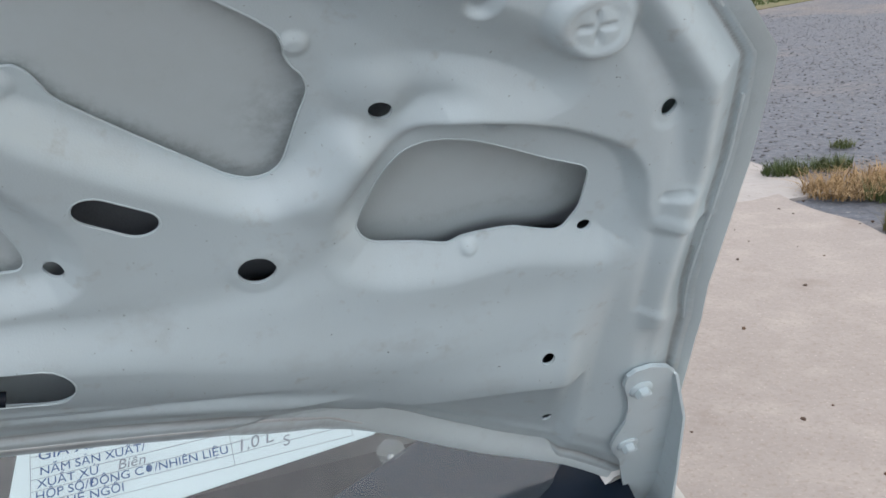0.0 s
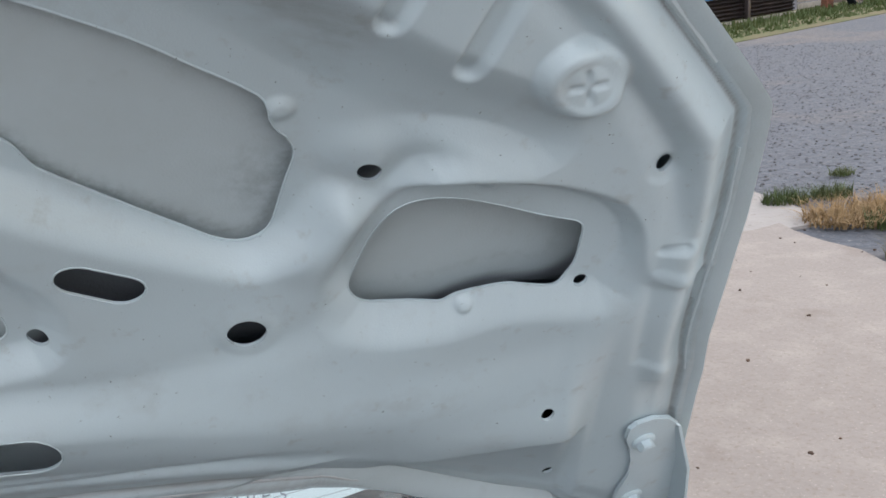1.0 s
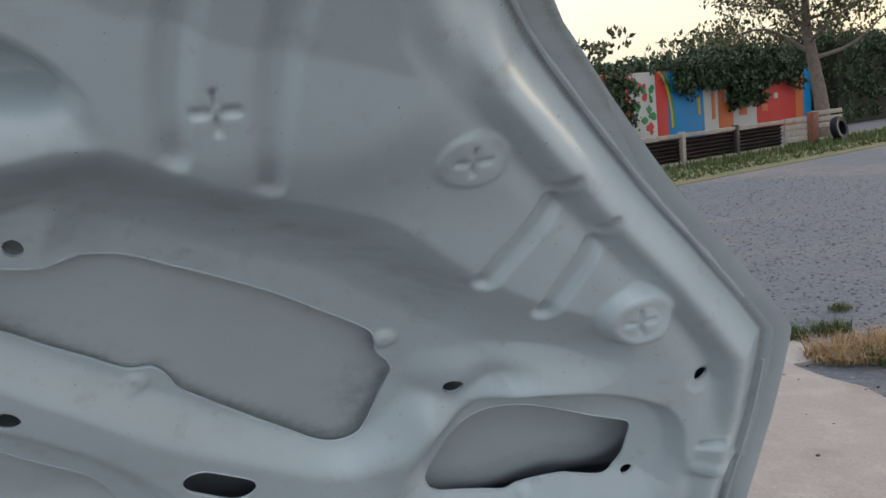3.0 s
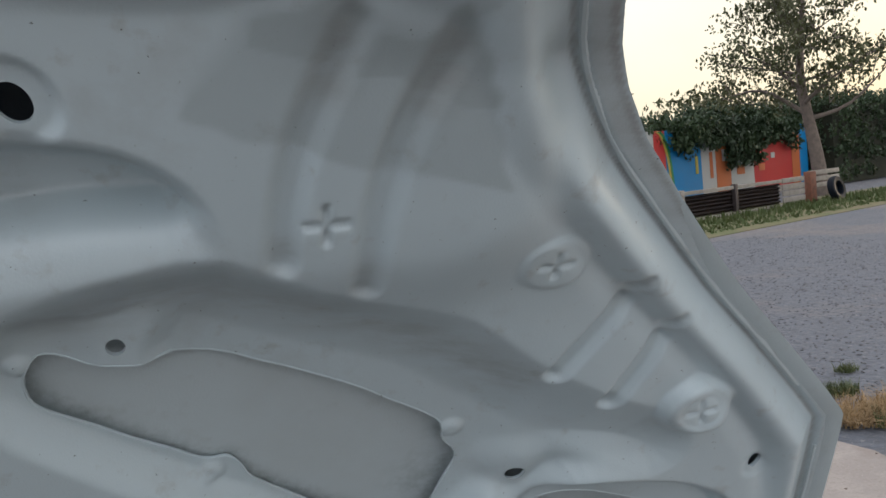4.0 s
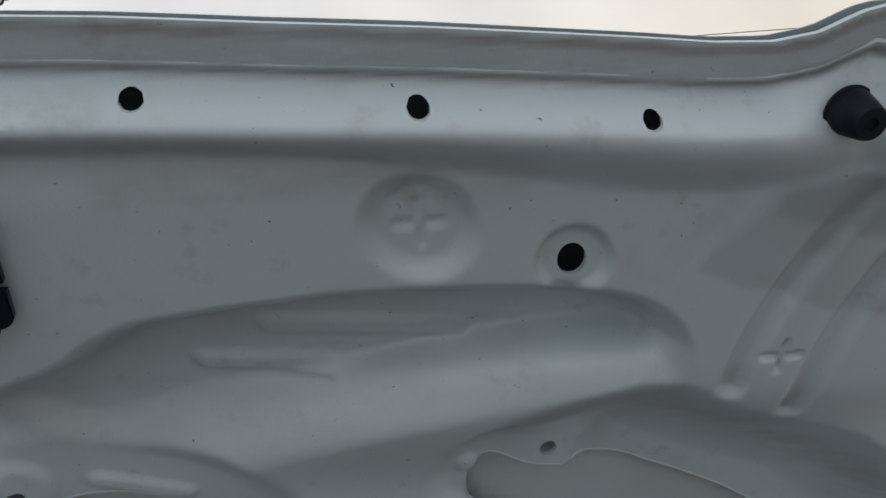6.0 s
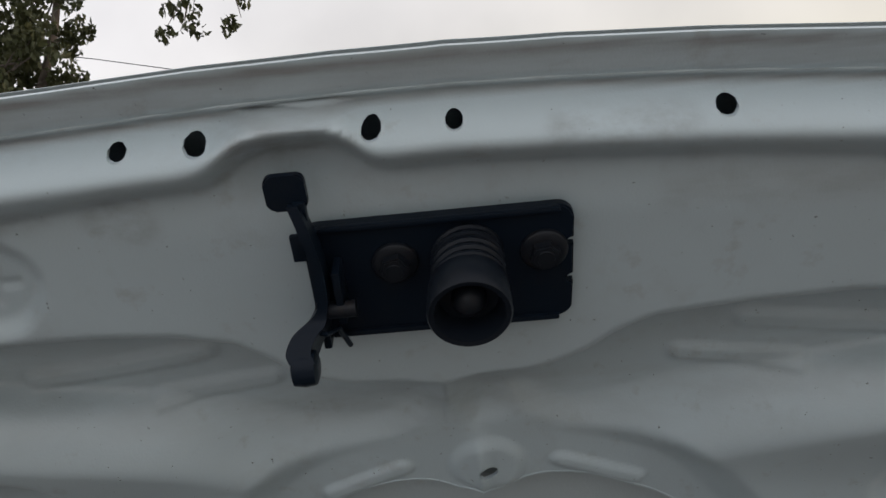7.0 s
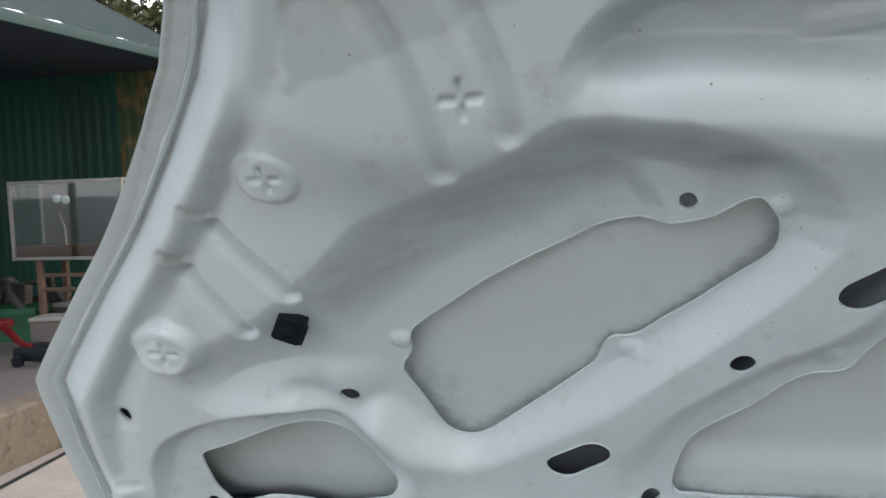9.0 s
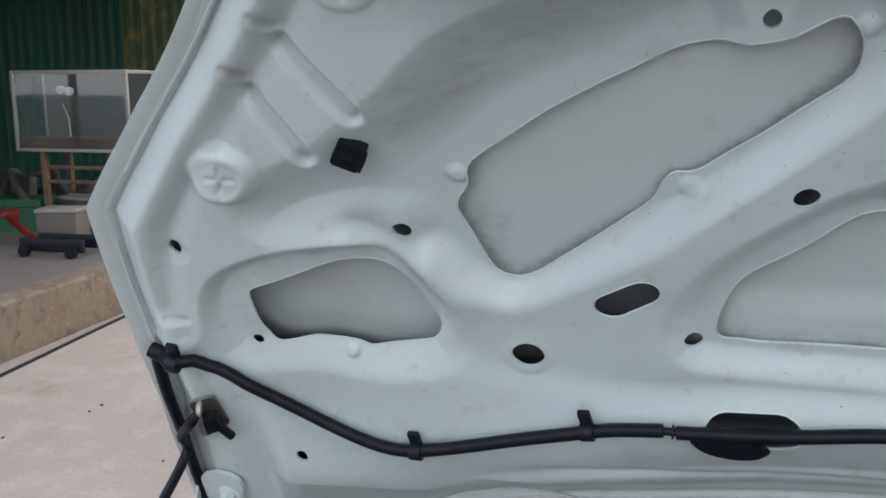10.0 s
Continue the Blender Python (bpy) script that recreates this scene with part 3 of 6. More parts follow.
    def cross(u, v, arm, w, depth, turn=0.0):
        x, y = A - u, V - v
        c, s = math.cos(turn), math.sin(turn)
        x, y = c * x + s * y, -s * x + c * y
        a = np.maximum(np.abs(x) - arm, np.abs(y) - w)
        b = np.maximum(np.abs(y) - arm, np.abs(x) - w)
        gap = step((np.hypot(x, y) - 0.0015) / 0.0025)
        return -depth * (1 - step(np.minimum(a, b) / 0.0030 + 0.35)) * (0.65 + 0.35 * gap)

    h = h + disc(0.5475, 0.297, 0.0175, 0.0075, 0.0075) + cross(0.5475, 0.297, 0.0088, 0.0008, 0.0022, 0.15) + disc(0.5475, 0.297, 0.0125, 0.002, -0.0010)
    h = h + disc(0.4415, 0.4185, 0.014, 0.004, 0.0020) + cross(0.4415, 0.4185, 0.0076, 0.0008, 0.0025, 0.05)
    h = h + cross(0.341, 0.4545, 0.0086, 0.0008, 0.0028, 0.0)
    h = h + disc(0.1825, 0.5335, 0.014, 0.010, -0.0060) + cross(0.1825, 0.5335, 0.0095, 0.0012, 0.0016, 0.0)
    h = h + disc(0.2413, 0.5144, 0.0125, 0.005, -0.0042, False)
    h = h + 0.0042 * (1 - step((np.hypot(A - 0.4490, V - 0.2475) - 0.006) / 0.021)) * (1 - step((A - 0.452 - 0.8 * (V - 0.244)) / 0.022))
    h = h + disc(0.603, 0.2355, 0.006, 0.006, -0.0016)
    h = h + disc(0.3765, 0.127, 0.0135, 0.007, 0.0012)
    for u, v, r in ((0.416, 0.281, 0.0078), (0.514, 0.220, 0.0062), (0.506, 0.1205, 0.0062), (0.2835, 0.279, 0.0085), (0.202, 0.383, 0.0066), (0.177, 0.275, 0.0072)):
        h = h + disc(u, v, r * 0.35, r * 0.75, 0.0028)

    def bow(*pts):
        return [tuple(p) for p in curve_points(pts, 5)]

    def groove(pts, w, depth, wall=0.0055):
        return -depth * (1 - step((line_d(A, V, pts) - w) / wall + 0.3))

    h = h + groove([(0.461, 0.334), (0.486, 0.385)], 0.0046, 0.0052) + groove([(0.495, 0.305), (0.514, 0.353)], 0.0046, 0.0052)
    fade = 1 - 0.5 * step((V - 0.490) / 0.05)
    h = h + fade * (groove(bow((0.322, 0.437), (0.327, 0.468), (0.339, 0.503), (0.356, 0.537)), 0.0040, 0.0047, 0.0078) + groove(bow((0.357, 0.418), (0.362, 0.458), (0.374, 0.500), (0.391, 0.533)), 0.0040, 0.0047, 0.0078))
    for u, v in ((0.486, 0.399), (0.515, 0.368)):
        h = h + groove([(u, v), (u + 0.004, v + 0.007)], 0.0030, 0.0024, 0.0045)
    for a, b in (((0.116, 0.477), (0.194, 0.469)), ((0.088, 0.457), (0.136, 0.453)), ((0.037, 0.380), (0.070, 0.367))):
        h = h + 0.0026 * (1 - step((line_d(A, V, [a, b]) - 0.0025) / 0.0045))
    pad = step(poly_sd(A, V, SIDE_PAD) / 0.012 + 0.5)
    h = h - 0.0022 * pad
    h = h + 0.0018 * (1 - step((line_d(A, V, [(0.628, 0.141), (0.660, 0.136)]) - 0.002) / 0.009)) - 0.002 * (1 - step((line_d(A, V, [(0.622, 0.168), (0.633, 0.171)]) - 0.002) / 0.004))
    # shallow waviness of the sheet
    h = h + crown(U, V) + drawn(U, V) + 0.0003 * np.sin(U * 37 + 2 * np.sin(V * 23)) * np.sin(V * 41 + 1.7)
    return h


def skin_depth(U, V):
    A = np.abs(U)
    d = poly_sd(U, V, OUTLINE)
    return crown(U, V) + 0.6 * edge_level(U, V) - 0.0015 - 0.005 * step((V - 0.16) / 0.03) * step(d / 0.05) * (1 - step((A - 0.425) / 0.02)) - (0.0125 + 0.0100 * step((A - 0.20) / 0.16)) * step(d / 0.05) - 0.016 * (1 - step((V - 0.07) / 0.03)) * step(d / 0.05) - 0.006 * step((A - 0.48) / 0.1) * (1 - step((V - 0.24) / 0.08)) * step(d / 0.05)


def field_mesh(name, cell, height, cuts, lip, stain=None):
    """A sheet over the hood outline with its height field, its openings cut clean, and a lip turned back along every edge."""
    u0, u1, v0, v1 = -0.732, 0.732, -0.258, 0.636
    nu, nv = int(round((u1 - u0) / cell)) + 1, int(round((v1 - v0) / cell)) + 1
    U, V = np.meshgrid(np.linspace(u0, u1, nu), np.linspace(v0, v1, nv))
    keep = poly_sd(U, V, OUTLINE)
    for c in cuts:
        P = np.array(c)
        lo, hi = P.min(0) - 4 * cell, P.max(0) + 4 * cell
        i0, i1 = np.clip(((lo - (u0, v0)) / cell).astype(int), 0, None), np.clip(((hi - (u0, v0)) / cell).astype(int) + 2, 0, (nu, nv))
        sl = (slice(i0[1], i1[1]), slice(i0[0], i1[0]))
        keep[sl] = np.minimum(keep[sl], -poly_sd(U[sl], V[sl], c))
    keep = np.where(np.abs(keep) < 1e-7, 1e-7, keep)
    us, vs = settle(U, V)
    H = camber(us, vs) + height(U, V)
    # the ridge between the openings is drawn softest
    eased_h = H.copy()
    for _ in range(9):
        eased_h[1:-1] = 0.25 * (eased_h[:-2] + eased_h[2:]) + 0.5 * eased_h[1:-1]
        eased_h[:, 1:-1] = 0.25 * (eased_h[:, :-2] + eased_h[:, 2:]) + 0.5 * eased_h[:, 1:-1]
    ridge = 1 - step((line_d(np.abs(U), V, [(0.30, 0.235), (0.37, 0.165), (0.425, 0.175), (0.437, 0.215)]) - 0.022) / 0.012)
    H = H + (eased_h - H) * ridge
    Hv, Hu = np.gradient(H, (v1 - v0) / (nv - 1), (u1 - u0) / (nu - 1))
    flat = [x.ravel() for x in (us, vs, H, -Hu, -Hv, U, V)]
    data = np.stack(flat, 1)
    k = keep.ravel()
    pos = keep > 0
    allin = pos[:-1, :-1] & pos[:-1, 1:] & pos[1:, 1:] & pos[1:, :-1]
    some = (pos[:-1, :-1] | pos[:-1, 1:] | pos[1:, 1:] | pos[1:, :-1]) & ~allin
    used = np.nonzero(pos.ravel())[0]
    rank = np.full(pos.size, -1)
    rank[used] = np.arange(len(used))
    r, c = np.nonzero(allin)
    a = r * nu + c
    faces = np.stack([rank[a], rank[a + 1], rank[a + nu + 1], rank[a + nu]], 1).tolist()
    index, extra_v, cutedges = {}, [], []

    def crossing(i, j):
        key = (min(i, j), max(i, j))
        if key not in index:
            a, b = key
            t = k[a] / (k[a] - k[b])
            index[key] = len(used) + len(extra_v)
            extra_v.append(data[a] * (1 - t) + data[b] * t)
        return index[key]

    for r, c in zip(*np.nonzero(some)):
        a = int(r) * nu + int(c)
        q = (a, a + 1, a + nu + 1, a + nu)
        poly, cutv = [], []
        for x, y in zip(q, q[1:] + q[:1]):
            if k[x] > 0:
                poly.append(int(rank[x]))
            if (k[x] > 0) != (k[y] > 0):
                w = crossing(x, y)
                poly.append(w)
                cutv.append(w)
        if len(poly) >= 3:
            faces.append(tuple(poly))
        if len(cutv) == 2:
            i = poly.index(cutv[0])
            cutedges.append((cutv[0], cutv[1]) if poly[(i + 1) % len(poly)] == cutv[1] else (cutv[1], cutv[0]))
    verts = np.concatenate([data[used], np.array(extra_v)])
    A = verts
    co, plan = A[:, :3], A[:, 5:7]
    no = np.concatenate([A[:, 3:5], np.ones((len(A), 1))], 1)
    no /= np.linalg.norm(no, axis=1)[:, None]
    # the lip
    n0 = len(A)
    extra, extrap, extran, lipf, made = [], [], [], [], {}
    for a, b in cutedges:
        t = co[b] - co[a]
        out = np.array((t[1], -t[0], 0.0))
        out /= np.linalg.norm(out) + 1e-12
        ids = []
        for x, dz in ((a, 0.0), (b, 0.0), (b, -lip), (a, -lip)):
            key = (x, dz)
            if key not in made:
                made[key] = n0 + len(extra)
                extra.append(co[x] + (0, 0, dz))
                extrap.append(plan[x])
                extran.append(out.copy())
            else:
                extran[made[key] - n0] += out
            ids.append(made[key])
        lipf.append((ids[1], ids[0], ids[3], ids[2]))
    if extra:
        co, plan = np.concatenate([co, np.array(extra)]), np.concatenate([plan, np.array(extrap)])
        en = np.array(extran)
        no = np.concatenate([no, en / (np.linalg.norm(en, axis=1)[:, None] + 1e-12)])
    me = bpy.data.meshes.new(name)
    me.from_pydata(co.tolist(), [], faces + lipf)
    me.polygons.foreach_set("use_smooth", [True] * len(me.polygons))
    if stain is not None:
        for key, make in stain.items():
            at = me.attributes.new(key, "FLOAT", "POINT")
            at.data.foreach_set("value", make(plan[:, 0], plan[:, 1]).astype(np.float32))
    me.normals_split_custom_set_from_vertices(no.tolist())
    return me


COAT_PATCH = pairs("0.295,0.506 0.301,0.501 0.334,0.489 0.352,0.482 0.375,0.475 0.412,0.466 0.408,0.483 0.404,0.503 0.399,0.520 0.393,0.534 0.362,0.538 0.344,0.545 0.329,0.545 0.319,0.538 0.308,0.526 0.298,0.516")
COAT_THIN = [pairs("0.318,0.529 0.323,0.539 0.333,0.543 0.344,0.545 0.355,0.550 0.360,0.541 0.354,0.527 0.346,0.520 0.333,0.527"), pairs("0.355,0.524 0.362,0.534 0.374,0.532 0.383,0.537 0.391,0.546 0.395,0.532 0.401,0.521 0.404,0.503 0.386,0.506 0.370,0.515 0.355,0.518")]


def thin_coat(u, v):
    """The spray is thinner on a patch of each front corner, and thinnest at its top."""
    a = np.abs(u)
    stray = 0.0012 * np.sin(u * 190 + 5 * np.sin(v * 80))
    g = 0.62 * step((poly_sd(a, v, COAT_PATCH) + stray) / (0.004 + 0.008 * step((v - 0.505) / 0.02)) + 0.5)
    for pts in COAT_THIN:
        g = np.maximum(g, step((poly_sd(a, v, pts) + stray) / 0.005 + 0.5))
    return g


def hem_film(u, v):
    """Grey road film on the folded hem, a dark line in the seam beside it."""
    d = poly_sd(u, v, OUTLINE)
    rear = 1 - step((v + 0.01) / 0.05)
    inner = 1 - step((d - 0.0104) / 0.002)
    fold = inner * step((d - 0.0006) / 0.0012) * (1 - 0.5 * step((d - 0.0036) / 0.002)) * (0.80 + 0.2 * step((v - 0.49) / 0.03))
    seam = 0.9 * np.exp(-((d - 0.0158) / (0.0014 + 0.002 * rear)) ** 2)
    return np.clip(np.maximum(fold, seam), 0, 1)


def grime(u, v):
    """Scuffs on the front rim beside the latch."""
    scuff = 0.0 * u
    for a, b, w, amt in (((-0.135, 0.562), (-0.125, 0.556), 0.010, 0.55), ((-0.085, 0.585), (-0.05, 0.587), 0.009, 0.7), ((0.05, 0.584), (0.09, 0.583), 0.007, 0.5), ((-0.2, 0.560), (-0.16, 0.563), 0.008, 0.35)):
        scuff = np.maximum(scuff, amt * (1 - step((line_d(u, v, [a, b]) - 0.002) / w)))
    return np.clip(scuff, 0, 1)


def dust_and_shade(u, v):
    """Road dust wiped thin, with shade painted in: long basin walls, trough, groove ends, front band."""
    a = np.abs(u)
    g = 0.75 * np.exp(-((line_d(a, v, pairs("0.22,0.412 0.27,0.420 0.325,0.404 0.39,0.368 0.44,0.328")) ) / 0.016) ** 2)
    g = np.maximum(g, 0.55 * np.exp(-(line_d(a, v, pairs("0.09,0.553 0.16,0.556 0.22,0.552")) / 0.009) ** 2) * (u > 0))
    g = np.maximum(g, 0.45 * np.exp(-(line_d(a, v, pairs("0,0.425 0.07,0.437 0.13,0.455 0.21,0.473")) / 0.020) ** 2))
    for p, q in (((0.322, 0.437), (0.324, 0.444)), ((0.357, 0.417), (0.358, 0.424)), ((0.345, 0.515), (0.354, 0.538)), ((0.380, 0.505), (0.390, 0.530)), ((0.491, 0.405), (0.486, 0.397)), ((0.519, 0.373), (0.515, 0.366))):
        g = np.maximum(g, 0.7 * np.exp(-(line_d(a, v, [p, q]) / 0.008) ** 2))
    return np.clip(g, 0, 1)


def grime_and_gap_shade(u, v):
    """Black dust on the outer sheet along the openings, with the gap's shade painted in."""
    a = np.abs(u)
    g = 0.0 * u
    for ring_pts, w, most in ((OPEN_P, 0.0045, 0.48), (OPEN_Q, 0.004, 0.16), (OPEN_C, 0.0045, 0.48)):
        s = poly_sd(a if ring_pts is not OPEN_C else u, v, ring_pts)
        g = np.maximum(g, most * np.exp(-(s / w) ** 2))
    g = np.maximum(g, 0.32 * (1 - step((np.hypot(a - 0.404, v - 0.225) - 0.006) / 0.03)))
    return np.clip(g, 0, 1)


def hollow_shade_mask(u, v):
    """Shade inside the hollow hood, painted dark on the outer sheet away from the large openings."""
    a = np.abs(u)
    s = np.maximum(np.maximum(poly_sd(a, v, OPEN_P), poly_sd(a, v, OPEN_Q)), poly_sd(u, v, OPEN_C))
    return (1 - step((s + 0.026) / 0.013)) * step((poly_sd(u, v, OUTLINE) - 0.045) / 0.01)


car = thing("car", "small white hatchback with its hood propped open", "car", pose(0, 0.6, 0))
CAR_INV = car.matrix_world.inverted()
hood = new("hood", field_mesh("hood", 0.0017, pressing, CUTS, 0.0022, {"thin_coat": thin_coat, "grime": grime, "dust_and_shade": dust_and_shade, "hem_film": hem_film}))
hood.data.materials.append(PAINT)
hood.parent = car
hood.matrix_basis = CAR_INV @ HOOD_FRAME
tagged(hood, "open hood seen from below, pale grey painted inner pressing with cut-outs")
skin = new("outer_skin", field_mesh("outer_skin", 0.005, skin_depth, [], 0.0006, {"grime": grime_and_gap_shade, "hollow_shade": hollow_shade_mask}))
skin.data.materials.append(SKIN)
skin.parent = hood
tagged(skin, "smooth outer sheet of the hood with grimy inner face and painted gap shade")


def on_hood(u, v, lift=0.0):
    a, b = np.array([[u]]), np.array([[v]])
    us, vs = settle(u, v)
    return Vector((us, vs, float(camber(us, vs) + pressing(a, b)[0, 0]) + lift))


def hood_frame_at(u, v, lift=0.0, turn=0.0):
    """A local frame on the pressing: z out of the sheet."""
    e = 0.006
    a = np.array([[u, u + e, u]])
    b = np.array([[v, v, v + e]])
    z = (camber(*settle(a, b)) + pressing(a, b))[0]
    n = Vector((-(z[1] - z[0]) / e, -(z[2] - z[0]) / e, 1)).normalized()
    x = Vector((1, 0, 0)) - n * n.x
    x.normalize()
    y = n.cross(x)
    m = Matrix((x, y, n)).transposed().to_4x4()
    return Matrix.Translation(Vector((*settle(u, v), z[0])) + n * lift) @ m @ Matrix.Rotation(radians(turn), 4, "Z")


# ---- fittings on the hood, in its own u, v, w frame ----
def bolt(parent, m, flange=0.0082, hex_r=0.0058, height=0.0065, mat=PAINT, label="hex flange bolt"):
    bm = lathe([(flange, 0), (flange, 0.0012), (flange * 0.93, 0.002), (hex_r * 1.05, 0.0026)], m, 24)
    head = [(hex_r * math.cos(radians(60 * k + 12)), hex_r * math.sin(radians(60 * k + 12))) for k in range(6)]
    add_prism(bm, head, 0.0022, height, m, 0.0007)
    add_lathe(bm, [(hex_r * 0.62, height - 0.0004), (hex_r * 0.55, height + 0.0004)], m, 16)
    return part("bolt", bm, mat, parent, label)


def rubber_stop(u, v, tilt):
    m = Matrix.Translation(on_hood(u, v, -0.001)) @ Matrix.Rotation(radians(tilt), 4, "X") @ Matrix.Scale(0.55, 4)
    body = lathe([(0.0145, 0), (0.0150, 0.002), (0.0146, 0.006), (0.0128, 0.015), (0.0115, 0.021), (0.0102, 0.0236), (0.0045, 0.0240), (0.0040, 0.0220), (0.0012, 0.0218)], m, 32)
    stop = part("rubber_stop", body, RUBBER, hood, "dark rubber bump stop")
    part("stop_collar", lathe([(0.0162, -0.0005), (0.0166, 0.0012), (0.0150, 0.0022)], m, 32), RUBBER, stop)
    return stop


rubber_stop(0.335, 0.574, 0)
rubber_stop(-0.333, 0.575, 0)


# latch plate with the spring-loaded striker and the safety hook
def latch():
    P = on_hood(-0.0095, 0.5275, 0.003)
    a, b = on_hood(-0.0095, 0.552, 0.003), on_hood(-0.0095, 0.501, 0.003)
    y = (a - b).normalized()
    x = Vector((1, 0, 0))
    n = x.cross(y).normalized()
    m = Matrix.Translation(P) @ Matrix((x, y, n)).transposed().to_4x4() @ Matrix.Rotation(radians(1.5), 4, "Z")
    out = rounded(-0.049, -0.0235, 0.047, 0.0265, 0.006)
    notch = [(0.047, 0.012), (0.0435, 0.012), (0.0435, 0.009), (0.047, 0.009), (0.047, -0.004), (0.0435, -0.0045), (0.0435, -0.0075), (0.047, -0.0075)]
    outline = [p for p in out if not (p[0] > 0.0469 and abs(p[1]) < 0.019)]
    k = next(j for j, p in enumerate(outline) if p[0] > 0.04 and p[1] > 0)
    outline = outline[:k] + notch[::-1] + outline[k:]
    plate = part("latch_plate", prism(outline, 0.0, 0.0035, m, 0.0008), BLACK_METAL, hood, "black painted steel latch plate")
    for y0 in (0.0243, -0.0235):
        part("plate_rim", box((-0.044, y0, 0.003), (0.042, y0 + 0.0022, 0.0055), 0.0007, m), BLACK_METAL, plate)
    for x0 in (-0.0170, 0.0365):
        bolt(plate, m @ Matrix.Translation((x0, 0.0085, 0.0035)), 0.0085, 0.0056, 0.0065, RUST_BOLT, "rusty hex flange bolt")
    # spring
    turns, r, z0, z1 = 6.0, 0.0116, 0.004, 0.0275
    helix = [m @ Vector((0.009 + r * math.cos(2 * math.pi * t), 0.0095 + r * math.sin(2 * math.pi * t), z0 + (z1 - z0) * t / turns)) for t in np.linspace(0, turns, 130)]
    part("striker_spring", tube(helix, 0.0017, 8), PLASTIC, plate, "black coil spring")
    s = m @ Matrix.Translation((0.009, 0.0095, 0)) @ Matrix.Diagonal((0.97, 0.97, 1.0, 1.0))
    part("striker_cup", lathe([(0.0130, 0.022), (0.0142, 0.0235), (0.0145, 0.030), (0.0147, 0.037), (0.0140, 0.0382), (0.0122, 0.0378), (0.0110, 0.033), (0.0105, 0.028)], s, 36), PLASTIC, plate, "black striker cup")
    pin = lathe([(0.0062, 0.003), (0.0062, 0.031), (0.0050, 0.0332), (0.0028, 0.0350), (0.0010, 0.0353)], s, 20)
    part("striker_pin", pin, RUST_BOLT, plate, "worn striker pin")
    # hook: a bent steel strip standing off the plate
    side = bmesh.new()
    strip = [(-0.0475, 0.041, 0.0105), (-0.0445, 0.031, 0.013), (-0.0428, 0.020, 0.013), (-0.0428, 0.004, 0.013), (-0.045, -0.004, 0.0135), (-0.0480, -0.009, 0.016), (-0.0510, -0.0125, 0.020), (-0.0525, -0.0155, 0.0245), (-0.0510, -0.0175, 0.0275)]
    cs = curve_points(strip, 4)
    left, right = [], []
    for i, p in enumerate(cs):
        q0, q1 = cs[max(i - 1, 0)], cs[min(i + 1, len(cs) - 1)]
        d = Vector((0, q1[1] - q0[1], q1[2] - q0[2])).normalized()
        nn = Vector((0, -d.z, d.y))
        w = 0.0040 + 0.0022 * step((i / (len(cs) - 1) - 0.45) / 0.3)
        left.append(Vector(p) + nn * w)
        right.append(Vector(p) - nn * w)
    vs = []
    for i, (l, r_) in enumerate(zip(left, right)):
        t = 0.0019 + 0.0026 * float(step((i / (len(cs) - 1) - 0.42) / 0.22))
        vs.append([side.verts.new(m @ (q + Vector((dx, 0, 0)))) for q, dx in ((l, -t), (l, t), (r_, t), (r_, -t))])
    for a_, b_ in zip(vs, vs[1:]):
        for k in range(4):
            side.faces.new((a_[k], a_[(k + 1) % 4], b_[(k + 1) % 4], b_[k]))
    side.faces.new(vs[0][::-1])
    side.faces.new(vs[-1])
    end = cs[-1]
    add_lathe(side, [(0.0040, -0.0048), (0.0062, -0.0040), (0.0068, 0), (0.0062, 0.0040), (0.0040, 0.0048)], m @ Matrix.Translation(Vector(end)) @ Matrix.Rotation(radians(90), 4, "Y"), 16)
    bmesh.ops.recalc_face_normals(side, faces=side.faces)
    hook = part("safety_hook", side, BLACK_METAL, plate, "black bent safety hook lever")
    tab = prism(rounded(-0.0565, 0.0385, -0.0425, 0.0520, 0.003), 0.0085, 0.0110, m, 0.0006)
    add_box(tab, (-0.0480, 0.032, 0.0085), (-0.0435, 0.042, 0.0125), 0.0008, m)
    part("hook_tab", tab, BLACK_METAL, hook)
    piv = bmesh.new()
    add_box(piv, (-0.047, -0.024, 0.0), (-0.0440, 0.024, 0.011), 0.0008, m)
    add_box(piv, (-0.0535, 0.012, 0.001), (-0.046, 0.023, 0.0035), 0.0006, m)
    add_box(piv, (-0.0535, -0.026, 0.001), (-0.046, -0.017, 0.0035), 0.0006, m)
    add_box(piv, (-0.039, -0.010, 0.003), (-0.036, 0.013, 0.014), 0.0008, m)
    part("hook_bracket", piv, BLACK_METAL, plate)
    part("hook_pivot", tube([m @ Vector((-0.0465, -0.004, 0.0125)), m @ Vector((-0.032, -0.004, 0.0125))], 0.0032, 14), RUST_BOLT, plate)
    wire = [m @ Vector(p) for p in ((-0.048, -0.0085, 0.018), (-0.043, -0.0085, 0.0205), (-0.040, -0.013, 0.012), (-0.038, -0.027, 0.006))]
    part("return_spring", tube(wire, 0.0011, 8), BLACK_METAL, plate)


latch()


# seam sealer along the folded edges
def bead(name, pts, r, mat=SEALER, lift=0.0, label="painted seam sealer bead"):
    pts = [tuple(p) for p in curve_points(pts, 7)]
    p3 = [on_hood(u, v, lift - 0.62 * r) for u, v in pts]
    rs = [r * (0.85 + 0.3 * noise.noise(Vector((u * 60, v * 60, 1)))) for u, v in pts]
    return part(name, tube(p3, rs, 8), mat, hood, label)


